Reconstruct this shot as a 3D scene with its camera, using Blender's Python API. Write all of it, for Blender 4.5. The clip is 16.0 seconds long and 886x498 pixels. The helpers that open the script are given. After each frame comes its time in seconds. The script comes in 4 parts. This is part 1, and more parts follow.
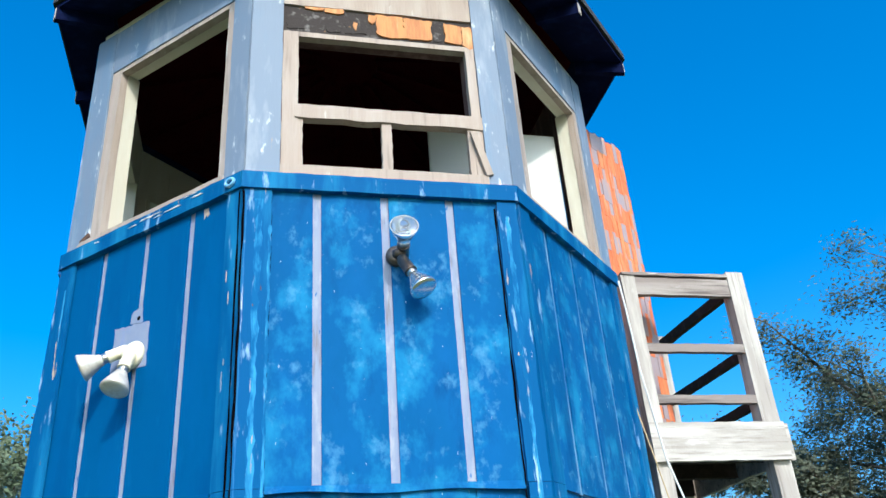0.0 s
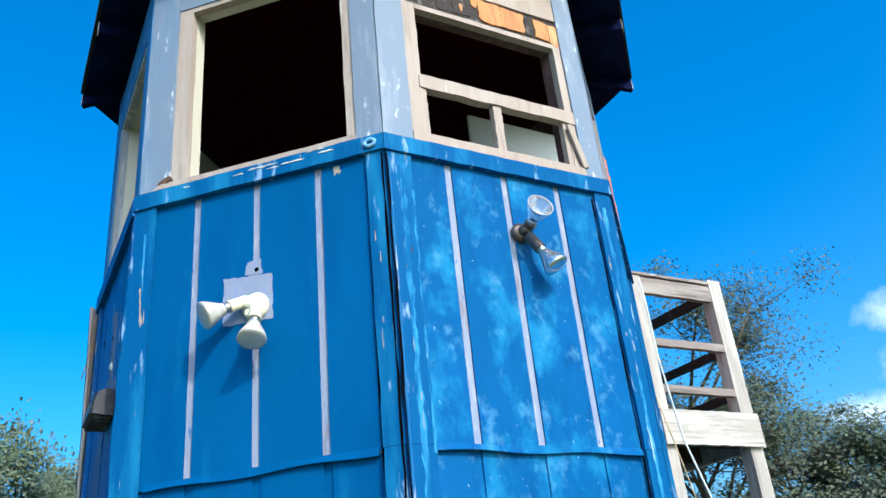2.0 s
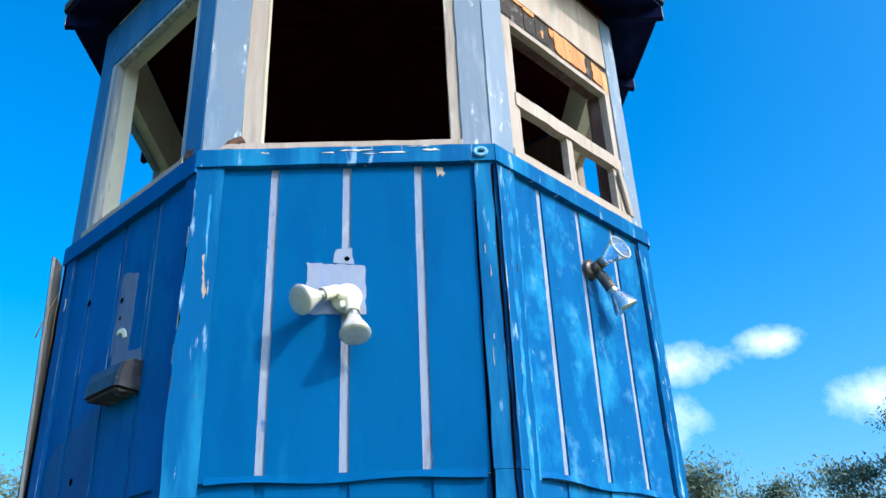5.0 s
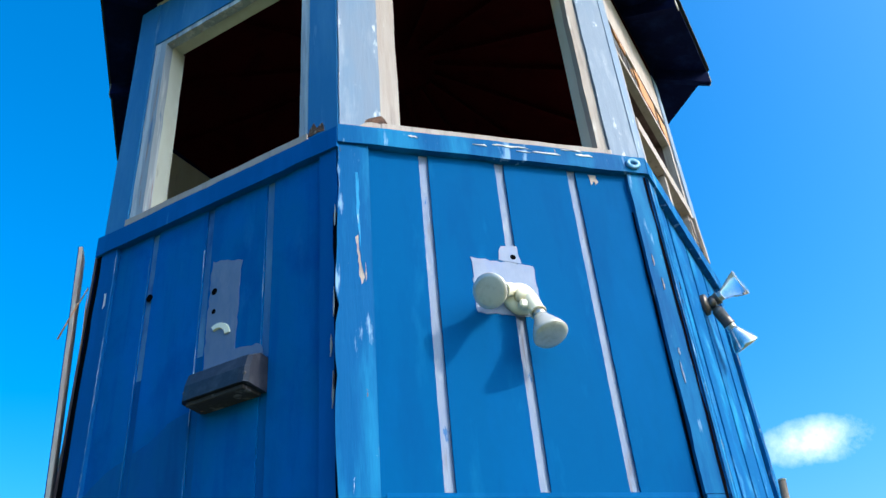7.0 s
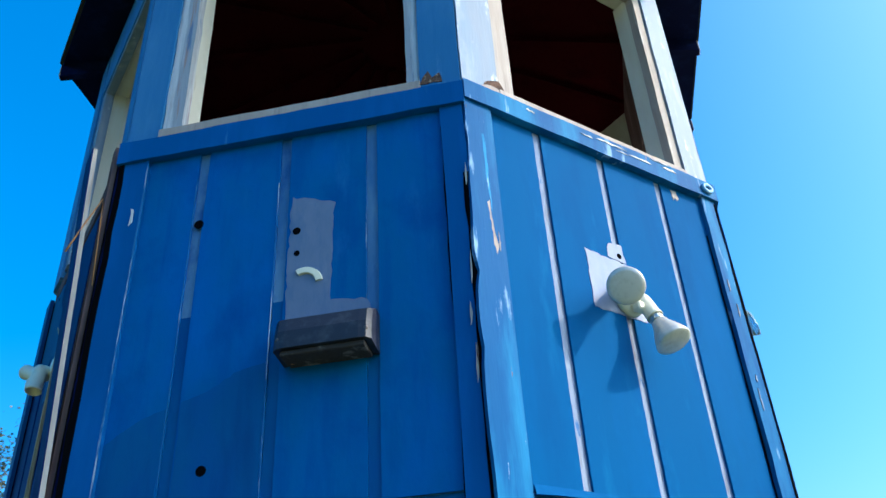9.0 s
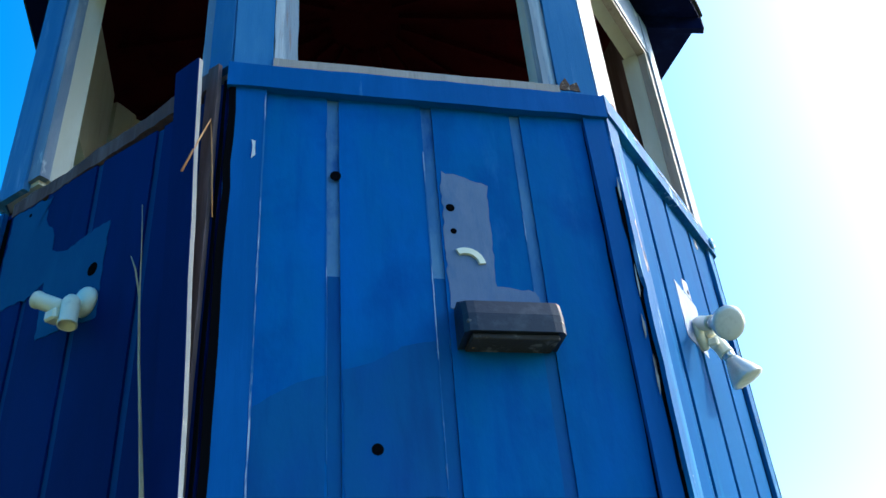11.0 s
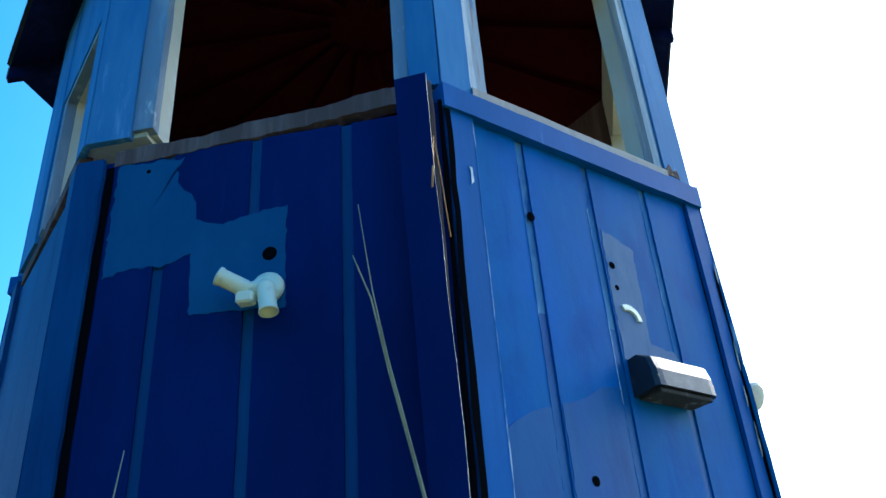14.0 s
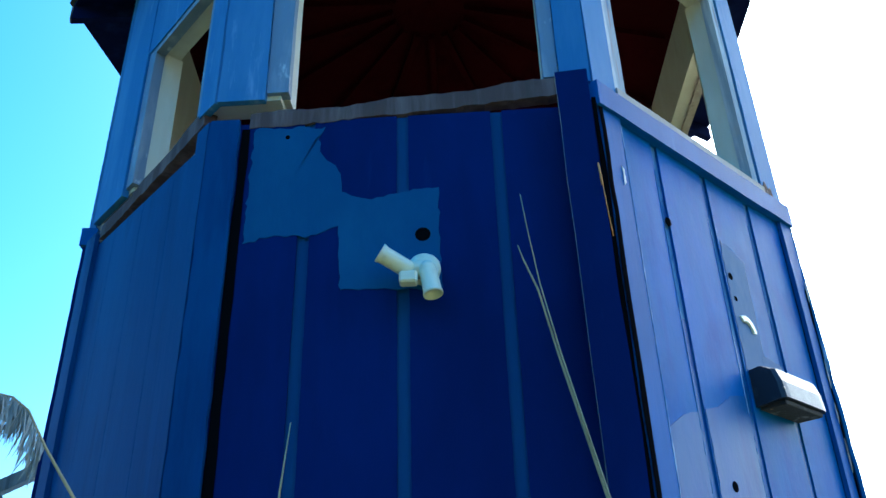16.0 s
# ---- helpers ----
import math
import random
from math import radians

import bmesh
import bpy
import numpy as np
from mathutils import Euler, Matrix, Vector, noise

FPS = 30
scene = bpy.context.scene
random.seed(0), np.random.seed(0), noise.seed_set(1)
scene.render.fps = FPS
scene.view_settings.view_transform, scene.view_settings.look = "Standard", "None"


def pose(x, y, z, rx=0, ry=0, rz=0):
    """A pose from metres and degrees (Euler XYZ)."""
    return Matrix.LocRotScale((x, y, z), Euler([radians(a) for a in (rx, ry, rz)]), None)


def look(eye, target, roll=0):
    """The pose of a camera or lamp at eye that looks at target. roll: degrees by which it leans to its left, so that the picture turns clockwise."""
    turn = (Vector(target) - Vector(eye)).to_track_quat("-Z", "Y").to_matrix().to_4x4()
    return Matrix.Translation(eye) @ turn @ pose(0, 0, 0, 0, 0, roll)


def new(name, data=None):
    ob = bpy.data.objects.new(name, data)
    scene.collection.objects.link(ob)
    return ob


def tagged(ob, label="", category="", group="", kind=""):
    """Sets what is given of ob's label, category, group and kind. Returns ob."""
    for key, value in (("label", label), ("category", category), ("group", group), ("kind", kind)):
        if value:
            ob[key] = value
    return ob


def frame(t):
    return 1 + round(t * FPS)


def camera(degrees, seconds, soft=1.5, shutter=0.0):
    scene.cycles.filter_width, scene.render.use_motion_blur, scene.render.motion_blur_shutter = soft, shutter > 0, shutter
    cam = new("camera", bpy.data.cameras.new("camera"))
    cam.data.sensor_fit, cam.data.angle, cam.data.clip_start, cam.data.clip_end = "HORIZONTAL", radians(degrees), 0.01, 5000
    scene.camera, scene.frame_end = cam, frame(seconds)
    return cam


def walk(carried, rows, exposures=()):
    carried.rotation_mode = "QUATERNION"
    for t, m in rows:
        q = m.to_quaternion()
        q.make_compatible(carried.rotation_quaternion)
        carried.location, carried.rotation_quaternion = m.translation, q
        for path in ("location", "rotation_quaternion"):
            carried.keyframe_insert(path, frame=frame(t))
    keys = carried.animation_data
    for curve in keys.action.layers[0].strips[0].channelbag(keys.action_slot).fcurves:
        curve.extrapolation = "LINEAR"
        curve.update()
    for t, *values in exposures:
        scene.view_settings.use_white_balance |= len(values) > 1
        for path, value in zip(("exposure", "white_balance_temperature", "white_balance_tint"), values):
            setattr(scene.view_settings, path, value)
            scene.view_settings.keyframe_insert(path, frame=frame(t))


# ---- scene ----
cam = camera(57.0, 16.0)
PATH = [
    (0, (-0.557, -4.683, 1.688), (-0.114, -2.961, 2.604), -4.5),
    (0.5, (-0.925, -4.642, 1.657), (-0.37, -2.965, 2.593), -3.6),
    (1, (-1.298, -4.535, 1.645), (-0.632, -2.871, 2.532), -3.5),
    (1.5, (-1.62, -4.393, 1.647), (-0.826, -2.786, 2.534), -5.1),
    (2, (-1.992, -4.251, 1.639), (-1.078, -2.702, 2.514), -6.0),
    (2.5, (-2.243, -4.06, 1.633), (-1.277, -2.556, 2.532), -5.8),
    (3, (-2.459, -3.89, 1.604), (-1.445, -2.455, 2.559), -5.0),
    (3.2, (-2.565, -3.799, 1.659), (-1.465, -2.411, 2.588), -5.0),
    (5.3, (-3.081, -3.173, 1.772), (-1.727, -1.981, 2.636), -3.1),
    (5.5, (-3.137, -2.988, 1.679), (-1.767, -1.841, 2.577), -4.2),
    (6, (-3.278, -2.634, 1.667), (-1.888, -1.535, 2.593), -4.6),
    (6.5, (-3.404, -2.318, 1.636), (-1.897, -1.439, 2.612), -7.1),
    (7, (-3.431, -2.012, 1.655), (-1.93, -1.236, 2.725), -5.3),
    (7.5, (-3.552, -1.709, 1.715), (-2.02, -1.086, 2.839), -3.9),
    (8, (-3.649, -1.48, 1.729), (-2.025, -0.962, 2.776), -3.7),
    (8.5, (-3.634, -1.193, 1.7), (-1.989, -0.789, 2.764), -3.3),
    (8.7, (-3.614, -1.073, 1.712), (-1.959, -0.712, 2.775), -3.5),
    (10.8, (-3.518, 0.34, 1.771), (-1.853, 0.009, 2.83), -4.3),
    (11, (-3.518, 0.501, 1.808), (-1.861, 0.072, 2.842), -4.9),
    (11.5, (-3.494, 0.872, 1.86), (-1.92, 0.266, 2.935), -5.8),
    (12, (-3.446, 1.16, 1.861), (-1.863, 0.417, 2.831), -4.0),
    (12.5, (-3.338, 1.425, 1.842), (-1.808, 0.611, 2.84), -6.0),
    (13, (-3.274, 1.628, 1.881), (-1.821, 0.689, 2.885), -6.5),
    (13.5, (-3.255, 1.772, 1.897), (-1.853, 0.693, 2.829), -6.5),
    (14, (-3.14, 1.911, 1.917), (-1.758, 0.856, 2.905), -4.7),
    (14.5, (-3.045, 2.131, 1.954), (-1.741, 1.02, 2.985), -2.7),
    (15, (-2.97, 2.325, 1.955), (-1.673, 1.159, 2.934), -3.1),
    (15.5, (-2.839, 2.369, 1.963), (-1.519, 1.175, 2.875), -2.5),
    (16, (-2.729, 2.437, 1.964), (-1.434, 1.243, 2.913), -1.8),
]
EXPOSURES = [(0, 0.85), (1, 0.82), (2.5, 0.98), (6, 1.05), (8, 1.15), (9.5, 1.28), (11, 1.45), (12.5, 1.52), (14.5, 1.8), (16, 1.95)]
walk(cam, [(t, look(eye, target, roll)) for t, eye, target, roll in PATH], EXPOSURES)

# ---- world, sun ----
SUN_AZ, SUN_EL = -88.0, 36.0          # degrees: direction to the sun, from +x, and its height
world = bpy.data.worlds.new("sky")
scene.world = world
world.use_nodes = True


def nodes_of(tree):
    tree.nodes.clear()

    def add(kind, **given):
        n = tree.nodes.new(kind)
        for key, value in given.items():
            if key in n.inputs:
                n.inputs[key].default_value = value
        return n
    return add, tree.links.new


def build_sky():
    add, link = nodes_of(world.node_tree)
    out, back = add("ShaderNodeOutputWorld"), add("ShaderNodeBackground", Strength=SKY)
    sky = add("ShaderNodeTexSky")
    sky.sky_type, sky.sun_disc = "NISHITA", False
    sky.sun_elevation, sky.sun_rotation = radians(SUN_EL), radians(90 - SUN_AZ)
    sky.air_density, sky.dust_density, sky.ozone_density = 1.0, 4.0, 3.0
    deep = add("ShaderNodeHueSaturation", Saturation=1.36, Value=1.0)
    air = add("ShaderNodeMix")
    air.data_type, air.blend_type = "RGBA", "MULTIPLY"
    air.inputs[0].default_value, air.inputs[7].default_value = 1.0, (0.85, 1.04, 1.17, 1)
    link(sky.outputs[0], air.inputs[6]), link(air.outputs[2], deep.inputs["Color"])
    # small fair-weather clouds, each round its own direction, broken up by noise
    where = add("ShaderNodeTexCoord")
    fluff = add("ShaderNodeTexNoise", Scale=22.0, Detail=8.0, Roughness=0.68)
    link(where.outputs["Generated"], fluff.inputs["Vector"])
    total = None
    for az, el, wide, high in CLOUDS:
        c = (math.cos(radians(az)) * math.cos(radians(el)), math.sin(radians(az)) * math.cos(radians(el)), math.sin(radians(el)))
        m = add("ShaderNodeMapping")
        m.vector_type = "TEXTURE"
        m.inputs["Location"].default_value = c
        m.inputs["Rotation"].default_value = (0, 0, radians(az))
        m.inputs["Scale"].default_value = (1.0, radians(wide), radians(high))
        link(where.outputs["Generated"], m.inputs["Vector"])
        size = add("ShaderNodeVectorMath")
        size.operation = "LENGTH"
        link(m.outputs[0], size.inputs[0])
        near = add("ShaderNodeMapRange")
        for slot, v in zip((1, 2, 3, 4), (0.0, 1.0, 1.0, 0.0)):
            near.inputs[slot].default_value = v
        link(size.outputs["Value"], near.inputs[0])
        if total is None:
            total = near.outputs[0]
        else:
            most = add("ShaderNodeMath")
            most.operation = "MAXIMUM"
            link(total, most.inputs[0]), link(near.outputs[0], most.inputs[1])
            total = most.outputs[0]
    rough = add("ShaderNodeMath")
    rough.operation = "MULTIPLY"
    link(total, rough.inputs[0]), link(fluff.outputs[0], rough.inputs[1])
    soft = add("ShaderNodeMapRange")
    for slot, v in zip((1, 2, 3, 4), (0.16, 0.62, 0.0, 0.55)):
        soft.inputs[slot].default_value = v
    link(rough.outputs[0], soft.inputs[0])
    mix = add("ShaderNodeMix")
    mix.data_type = "RGBA"
    link(soft.outputs[0], mix.inputs[0]), link(deep.outputs[0], mix.inputs[6])
    mix.inputs[7].default_value = (9.0, 9.5, 10.5, 1)
    link(mix.outputs[2], back.inputs["Color"]), link(back.outputs[0], out.inputs[0])


SKY = 0.15
CLOUDS = [(28.5, 12.7, 5.5, 3.2), (27.5, 16.4, 8, 2.4), (33, 10.6, 5, 2.0), (20, 17, 4, 1.7), (14.5, 12.6, 5, 2.6), (4, 15.6, 5.5, 2.2)]
build_sky()
sun = new("sun", bpy.data.lights.new("sun", "SUN"))
sun.data.energy, sun.data.angle, sun.data.color = 1.65, radians(0.53), (1.0, 0.94, 0.86)
sun.matrix_world = look((0, 0, 0), (-math.cos(radians(SUN_AZ)) * math.cos(radians(SUN_EL)), -math.sin(radians(SUN_AZ)) * math.cos(radians(SUN_EL)), -math.sin(radians(SUN_EL))))


# ---- materials ----
def material(name, base, rough=0.6, metal=0.0, layers=(), bump=0.0, bump_scale=60.0, stretch=1.0, spec=0.5, glass=0.0):
    """A base colour with layers over it: (colour, amount, scale, stretch, low, high[, along z: from, to]); each shows where its noise lies above low, in full above high. A negative stretch runs along x, a positive one along z."""
    m = bpy.data.materials.new(name)
    m.use_nodes = True
    add, link = nodes_of(m.node_tree)
    out, surf = add("ShaderNodeOutputMaterial"), add("ShaderNodeBsdfPrincipled", Roughness=rough, Metallic=metal)
    surf.inputs["Specular IOR Level"].default_value = spec
    surf.inputs["Transmission Weight"].default_value = glass
    link(surf.outputs[0], out.inputs[0])
    place = add("ShaderNodeNewGeometry")
    colour = None
    start = add("ShaderNodeRGB")
    start.outputs[0].default_value = (*base, 1)
    colour = start.outputs[0]
    for n, layer in enumerate(layers):
        over, amount, scale, tall, low, high = layer[:6]
        m1 = add("ShaderNodeMapping")
        m1.inputs["Scale"].default_value = (scale, scale, scale / tall) if tall > 0 else (scale / -tall, scale, scale)
        m1.inputs["Location"].default_value = (3.1 * n, 1.7 * n, 5.3 * n)
        link(place.outputs["Position"], m1.inputs["Vector"])
        grain = add("ShaderNodeTexNoise", Scale=1.0, Detail=5.0, Roughness=0.62)
        link(m1.outputs[0], grain.inputs["Vector"])
        ramp = add("ShaderNodeMapRange")
        for slot, v in zip((1, 2, 3, 4), (low, high, 0.0, amount)):
            ramp.inputs[slot].default_value = v
        link(grain.outputs[0], ramp.inputs[0])
        mix = add("ShaderNodeMix")
        mix.data_type = "RGBA"
        link(ramp.outputs[0], mix.inputs[0]), link(colour, mix.inputs[6])
        mix.inputs[7].default_value = (*over, 1)
        colour = mix.outputs[2]
    link(colour, surf.inputs["Base Color"])
    if bump:
        m2 = add("ShaderNodeMapping")
        m2.inputs["Scale"].default_value = (bump_scale, bump_scale, bump_scale / stretch)
        link(place.outputs["Position"], m2.inputs["Vector"])
        relief = add("ShaderNodeTexNoise", Scale=1.0, Detail=6.0, Roughness=0.65)
        link(m2.outputs[0], relief.inputs["Vector"])
        b = add("ShaderNodeBump", Strength=bump, Distance=0.004)
        link(relief.outputs[0], b.inputs["Height"]), link(b.outputs[0], surf.inputs["Normal"])
    return m


BLUE, PALE, CHALK, WOOD = (0.0, 0.089, 0.25), (0.28, 0.315, 0.41), (0.012, 0.22, 0.43), (0.40, 0.31, 0.255)
paint = material("blue_paint", BLUE, 0.7, spec=0.02, layers=[
    ((0.001, 0.115, 0.34), 0.6, 2.2, 3.0, 0.45, 0.7), ((0.001, 0.055, 0.2), 0.5, 5.0, 4.0, 0.52, 0.75),
    (CHALK, 0.35, 7.0, 4.0, 0.58, 0.78), ((0.6, 0.66, 0.75), 0.8, 55.0, 4.0, 0.79, 0.80)], bump=0.14, bump_scale=30, stretch=3)
paint_worn = material("blue_paint_chalky", BLUE, 0.65, spec=0.06, layers=[
    ((0.002, 0.11, 0.32), 0.7, 3.0, 2.0, 0.42, 0.66), (CHALK, 0.85, 5.0, 1.4, 0.5, 0.68), ((0.0005, 0.06, 0.2), 0.7, 9.0, 3.0, 0.54, 0.7), ((0.10, 0.32, 0.52), 0.55, 11.0, 1.3, 0.56, 0.72),
    ((0.7, 0.74, 0.8), 0.85, 95.0, 3.5, 0.715, 0.73), ((0.7, 0.74, 0.8), 0.8, 60.0, 9.0, 0.735, 0.75)], bump=0.2, bump_scale=30, stretch=3)
paint_edge = material("blue_trim_flaking", BLUE, 0.62, spec=0.06, layers=[
    (CHALK, 0.7, 7.0, 6.0, 0.47, 0.68), ((0.30, 0.48, 0.68), 0.7, 20.0, 5.0, 0.60, 0.68), ((0.7, 0.73, 0.8), 0.85, 45.0, 7.0, 0.715, 0.73),
    ((0.45, 0.27, 0.2), 0.9, 30.0, 8.0, 0.735, 0.745)], bump=0.5, bump_scale=40, stretch=10)
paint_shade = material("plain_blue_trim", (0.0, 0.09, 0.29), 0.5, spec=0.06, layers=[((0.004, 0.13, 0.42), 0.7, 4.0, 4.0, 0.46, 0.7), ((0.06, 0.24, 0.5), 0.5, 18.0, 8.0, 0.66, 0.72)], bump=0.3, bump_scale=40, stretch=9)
# Deeper blue for the sides turned from the sun, their shade mixed into it.
paint_sunless = material("sunless_side_blue", (0.0, 0.012, 0.083), 0.6, spec=0.04, layers=[((0.0, 0.018, 0.12), 0.8, 1.6, 2.0, 0.42, 0.68), ((0.0, 0.010, 0.07), 0.6, 4.0, 5.0, 0.52, 0.72), ((0.01, 0.07, 0.22), 0.35, 9.0, 8.0, 0.62, 0.78)], bump=0.25, bump_scale=40, stretch=7)
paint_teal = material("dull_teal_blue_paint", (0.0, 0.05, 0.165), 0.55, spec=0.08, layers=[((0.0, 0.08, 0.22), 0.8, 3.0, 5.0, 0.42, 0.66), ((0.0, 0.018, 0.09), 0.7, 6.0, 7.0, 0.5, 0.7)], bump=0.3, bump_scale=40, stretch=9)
paint_post = material("whitewashed_blue_board", (0.175, 0.225, 0.3), 0.65, layers=[
    ((0.13, 0.23, 0.35), 0.7, 5.0, 4.0, 0.47, 0.68), ((0.33, 0.37, 0.43), 0.8, 9.0, 5.0, 0.52, 0.70), ((0.72, 0.73, 0.75), 0.85, 17.0, 2.5, 0.62, 0.72),
    ((0.36, 0.27, 0.22), 0.8, 24.0, 8.0, 0.71, 0.73)], bump=0.5, bump_scale=40, stretch=10)
paint_post_blue = material("blue_painted_board", (0.025, 0.165, 0.36), 0.6, spec=0.1, layers=[
    ((0.07, 0.24, 0.44), 0.8, 5.0, 5.0, 0.45, 0.66), ((0.2, 0.36, 0.58), 0.6, 12.0, 6.0, 0.6, 0.7)], bump=0.4, bump_scale=40, stretch=10)
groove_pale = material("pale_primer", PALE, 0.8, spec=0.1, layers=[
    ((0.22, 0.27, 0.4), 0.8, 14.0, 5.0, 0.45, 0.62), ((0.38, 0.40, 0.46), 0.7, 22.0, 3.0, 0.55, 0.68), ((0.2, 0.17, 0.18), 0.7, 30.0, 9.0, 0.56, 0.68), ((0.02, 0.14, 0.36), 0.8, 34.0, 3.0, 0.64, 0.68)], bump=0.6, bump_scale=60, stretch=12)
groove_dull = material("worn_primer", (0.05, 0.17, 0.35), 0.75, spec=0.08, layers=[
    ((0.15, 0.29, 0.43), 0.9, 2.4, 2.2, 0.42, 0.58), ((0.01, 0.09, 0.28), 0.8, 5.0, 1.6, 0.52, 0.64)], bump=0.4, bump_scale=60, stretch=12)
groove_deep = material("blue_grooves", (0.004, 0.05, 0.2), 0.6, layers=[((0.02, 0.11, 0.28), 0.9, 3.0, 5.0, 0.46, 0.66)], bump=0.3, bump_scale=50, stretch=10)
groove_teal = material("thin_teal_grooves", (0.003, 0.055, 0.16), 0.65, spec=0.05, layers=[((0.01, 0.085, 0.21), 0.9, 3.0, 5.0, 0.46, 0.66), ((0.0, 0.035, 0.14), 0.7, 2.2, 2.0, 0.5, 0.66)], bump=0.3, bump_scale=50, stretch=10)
paint_gloss = material("semi_gloss_blue_paint", (0.0, 0.112, 0.31), 0.42, spec=0.035, layers=[
    ((0.0, 0.115, 0.41), 0.8, 2.0, 1.6, 0.42, 0.66), ((0.0, 0.05, 0.22), 0.6, 3.4, 1.2, 0.5, 0.72), ((0.0, 0.07, 0.27), 0.5, 14.0, 9.0, 0.5, 0.68), ((0.03, 0.2, 0.47), 0.35, 8.0, 3.0, 0.62, 0.78),
    ((0.6, 0.64, 0.7), 0.8, 50.0, 6.0, 0.775, 0.785)], bump=0.8, bump_scale=7, stretch=2.0)
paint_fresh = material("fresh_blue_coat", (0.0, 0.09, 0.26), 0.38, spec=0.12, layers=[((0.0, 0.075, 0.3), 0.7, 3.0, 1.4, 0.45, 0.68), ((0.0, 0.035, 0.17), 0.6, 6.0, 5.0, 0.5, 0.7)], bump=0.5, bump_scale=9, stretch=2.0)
primer = material("grey_lilac_undercoat", (0.23, 0.27, 0.38), 0.7, layers=[
    ((0.3, 0.33, 0.43), 0.7, 9.0, 1.5, 0.45, 0.7), ((0.2, 0.26, 0.48), 0.6, 20.0, 3.0, 0.55, 0.7)], bump=0.3, bump_scale=50, stretch=4)
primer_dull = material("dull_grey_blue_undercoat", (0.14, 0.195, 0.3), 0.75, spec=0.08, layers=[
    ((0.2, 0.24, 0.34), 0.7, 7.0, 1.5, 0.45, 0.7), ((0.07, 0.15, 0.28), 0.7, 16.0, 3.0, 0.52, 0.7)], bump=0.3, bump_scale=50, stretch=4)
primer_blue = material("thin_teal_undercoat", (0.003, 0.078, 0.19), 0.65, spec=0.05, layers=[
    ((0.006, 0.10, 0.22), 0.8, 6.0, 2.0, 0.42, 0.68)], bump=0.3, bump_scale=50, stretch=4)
old_wood = material("weathered_wood", WOOD, 0.8, layers=[
    ((0.46, 0.38, 0.33), 0.8, 12.0, 8.0, 0.45, 0.66), ((0.22, 0.17, 0.15), 0.7, 24.0, 14.0, 0.56, 0.7), ((0.6, 0.55, 0.5), 0.7, 18.0, 6.0, 0.64, 0.7)], bump=0.7, bump_scale=60, stretch=16)
grey_wood = material("silvered_upright_wood", (0.40, 0.35, 0.315), 0.85, spec=0.1, layers=[
    ((0.58, 0.53, 0.48), 0.85, 9.0, 7.0, 0.44, 0.62), ((0.2, 0.165, 0.145), 0.7, 38.0, 22.0, 0.55, 0.68), ((0.7, 0.67, 0.62), 0.6, 16.0, 4.0, 0.62, 0.72)], bump=0.7, bump_scale=50, stretch=16)
rail_wood = material("weathered_rail_wood", (0.27, 0.22, 0.2), 0.85, spec=0.1, layers=[
    ((0.40, 0.345, 0.31), 0.85, 8.0, -7.0, 0.46, 0.64), ((0.12, 0.095, 0.085), 0.75, 42.0, -24.0, 0.53, 0.66), ((0.58, 0.54, 0.5), 0.7, 18.0, -5.0, 0.63, 0.7)], bump=0.7, bump_scale=50)
fascia_wood = material("weathered_fascia_wood", (0.42, 0.37, 0.33), 0.85, spec=0.1, layers=[
    ((0.6, 0.55, 0.5), 0.85, 8.0, -7.0, 0.46, 0.62), ((0.2, 0.165, 0.145), 0.75, 42.0, -24.0, 0.53, 0.66), ((0.74, 0.7, 0.66), 0.6, 18.0, -5.0, 0.62, 0.7)], bump=0.7, bump_scale=50)
cream = material("cream_painted_jamb", (0.66, 0.6, 0.48), 0.6, layers=[
    ((0.75, 0.72, 0.62), 0.7, 8.0, 4.0, 0.45, 0.7), ((0.4, 0.33, 0.26), 0.7, 25.0, 8.0, 0.66, 0.74)], bump=0.3, bump_scale=50, stretch=8)
white_board = material("white_interior_board", (0.62, 0.61, 0.58), 0.6, layers=[((0.6, 0.6, 0.58), 0.6, 4.0, 1.0, 0.5, 0.7)], bump=0.2)
dull_white = material("dull_white_board", (0.44, 0.43, 0.4), 0.7, layers=[((0.33, 0.32, 0.3), 0.7, 5.0, 2.0, 0.48, 0.7)], bump=0.25)
bare_dark = material("dull_bare_wood", (0.12, 0.07, 0.065), 0.85, spec=0.05, layers=[((0.24, 0.155, 0.145), 0.8, 12.0, 8.0, 0.45, 0.66), ((0.1, 0.07, 0.06), 0.7, 24.0, 14.0, 0.56, 0.7)], bump=0.7, bump_scale=60, stretch=16)
# Pale edge colour: bared primer, plus painted sunlight on face 2's edges.
lit_worn_edge = material("sunlit_and_worn_edge", (0.02, 0.14, 0.34), 0.75, spec=0.05, layers=[((0.42, 0.5, 0.6), 0.95, 9.0, 4.0, 0.5, 0.58), ((0.01, 0.1, 0.3), 0.9, 30.0, 6.0, 0.55, 0.62)], bump=0.4, bump_scale=50, stretch=9)
worn_blue = material("thin_worn_blue", (0.03, 0.26, 0.5), 0.7, spec=0.06, layers=[(BLUE, 0.9, 16.0, 5.0, 0.46, 0.58), ((0.4, 0.56, 0.7), 0.9, 34.0, 8.0, 0.6, 0.68)], bump=0.3, bump_scale=40, stretch=8)
peeled = material("peeling_painted_stop", (0.36, 0.37, 0.4), 0.75, spec=0.1, layers=[((0.62, 0.6, 0.6), 0.9, 22.0, 16.0, 0.47, 0.58), ((0.42, 0.24, 0.2), 0.8, 40.0, 18.0, 0.58, 0.66), ((0.1, 0.2, 0.33), 0.8, 30.0, 10.0, 0.62, 0.68)], bump=0.7, bump_scale=60, stretch=14)
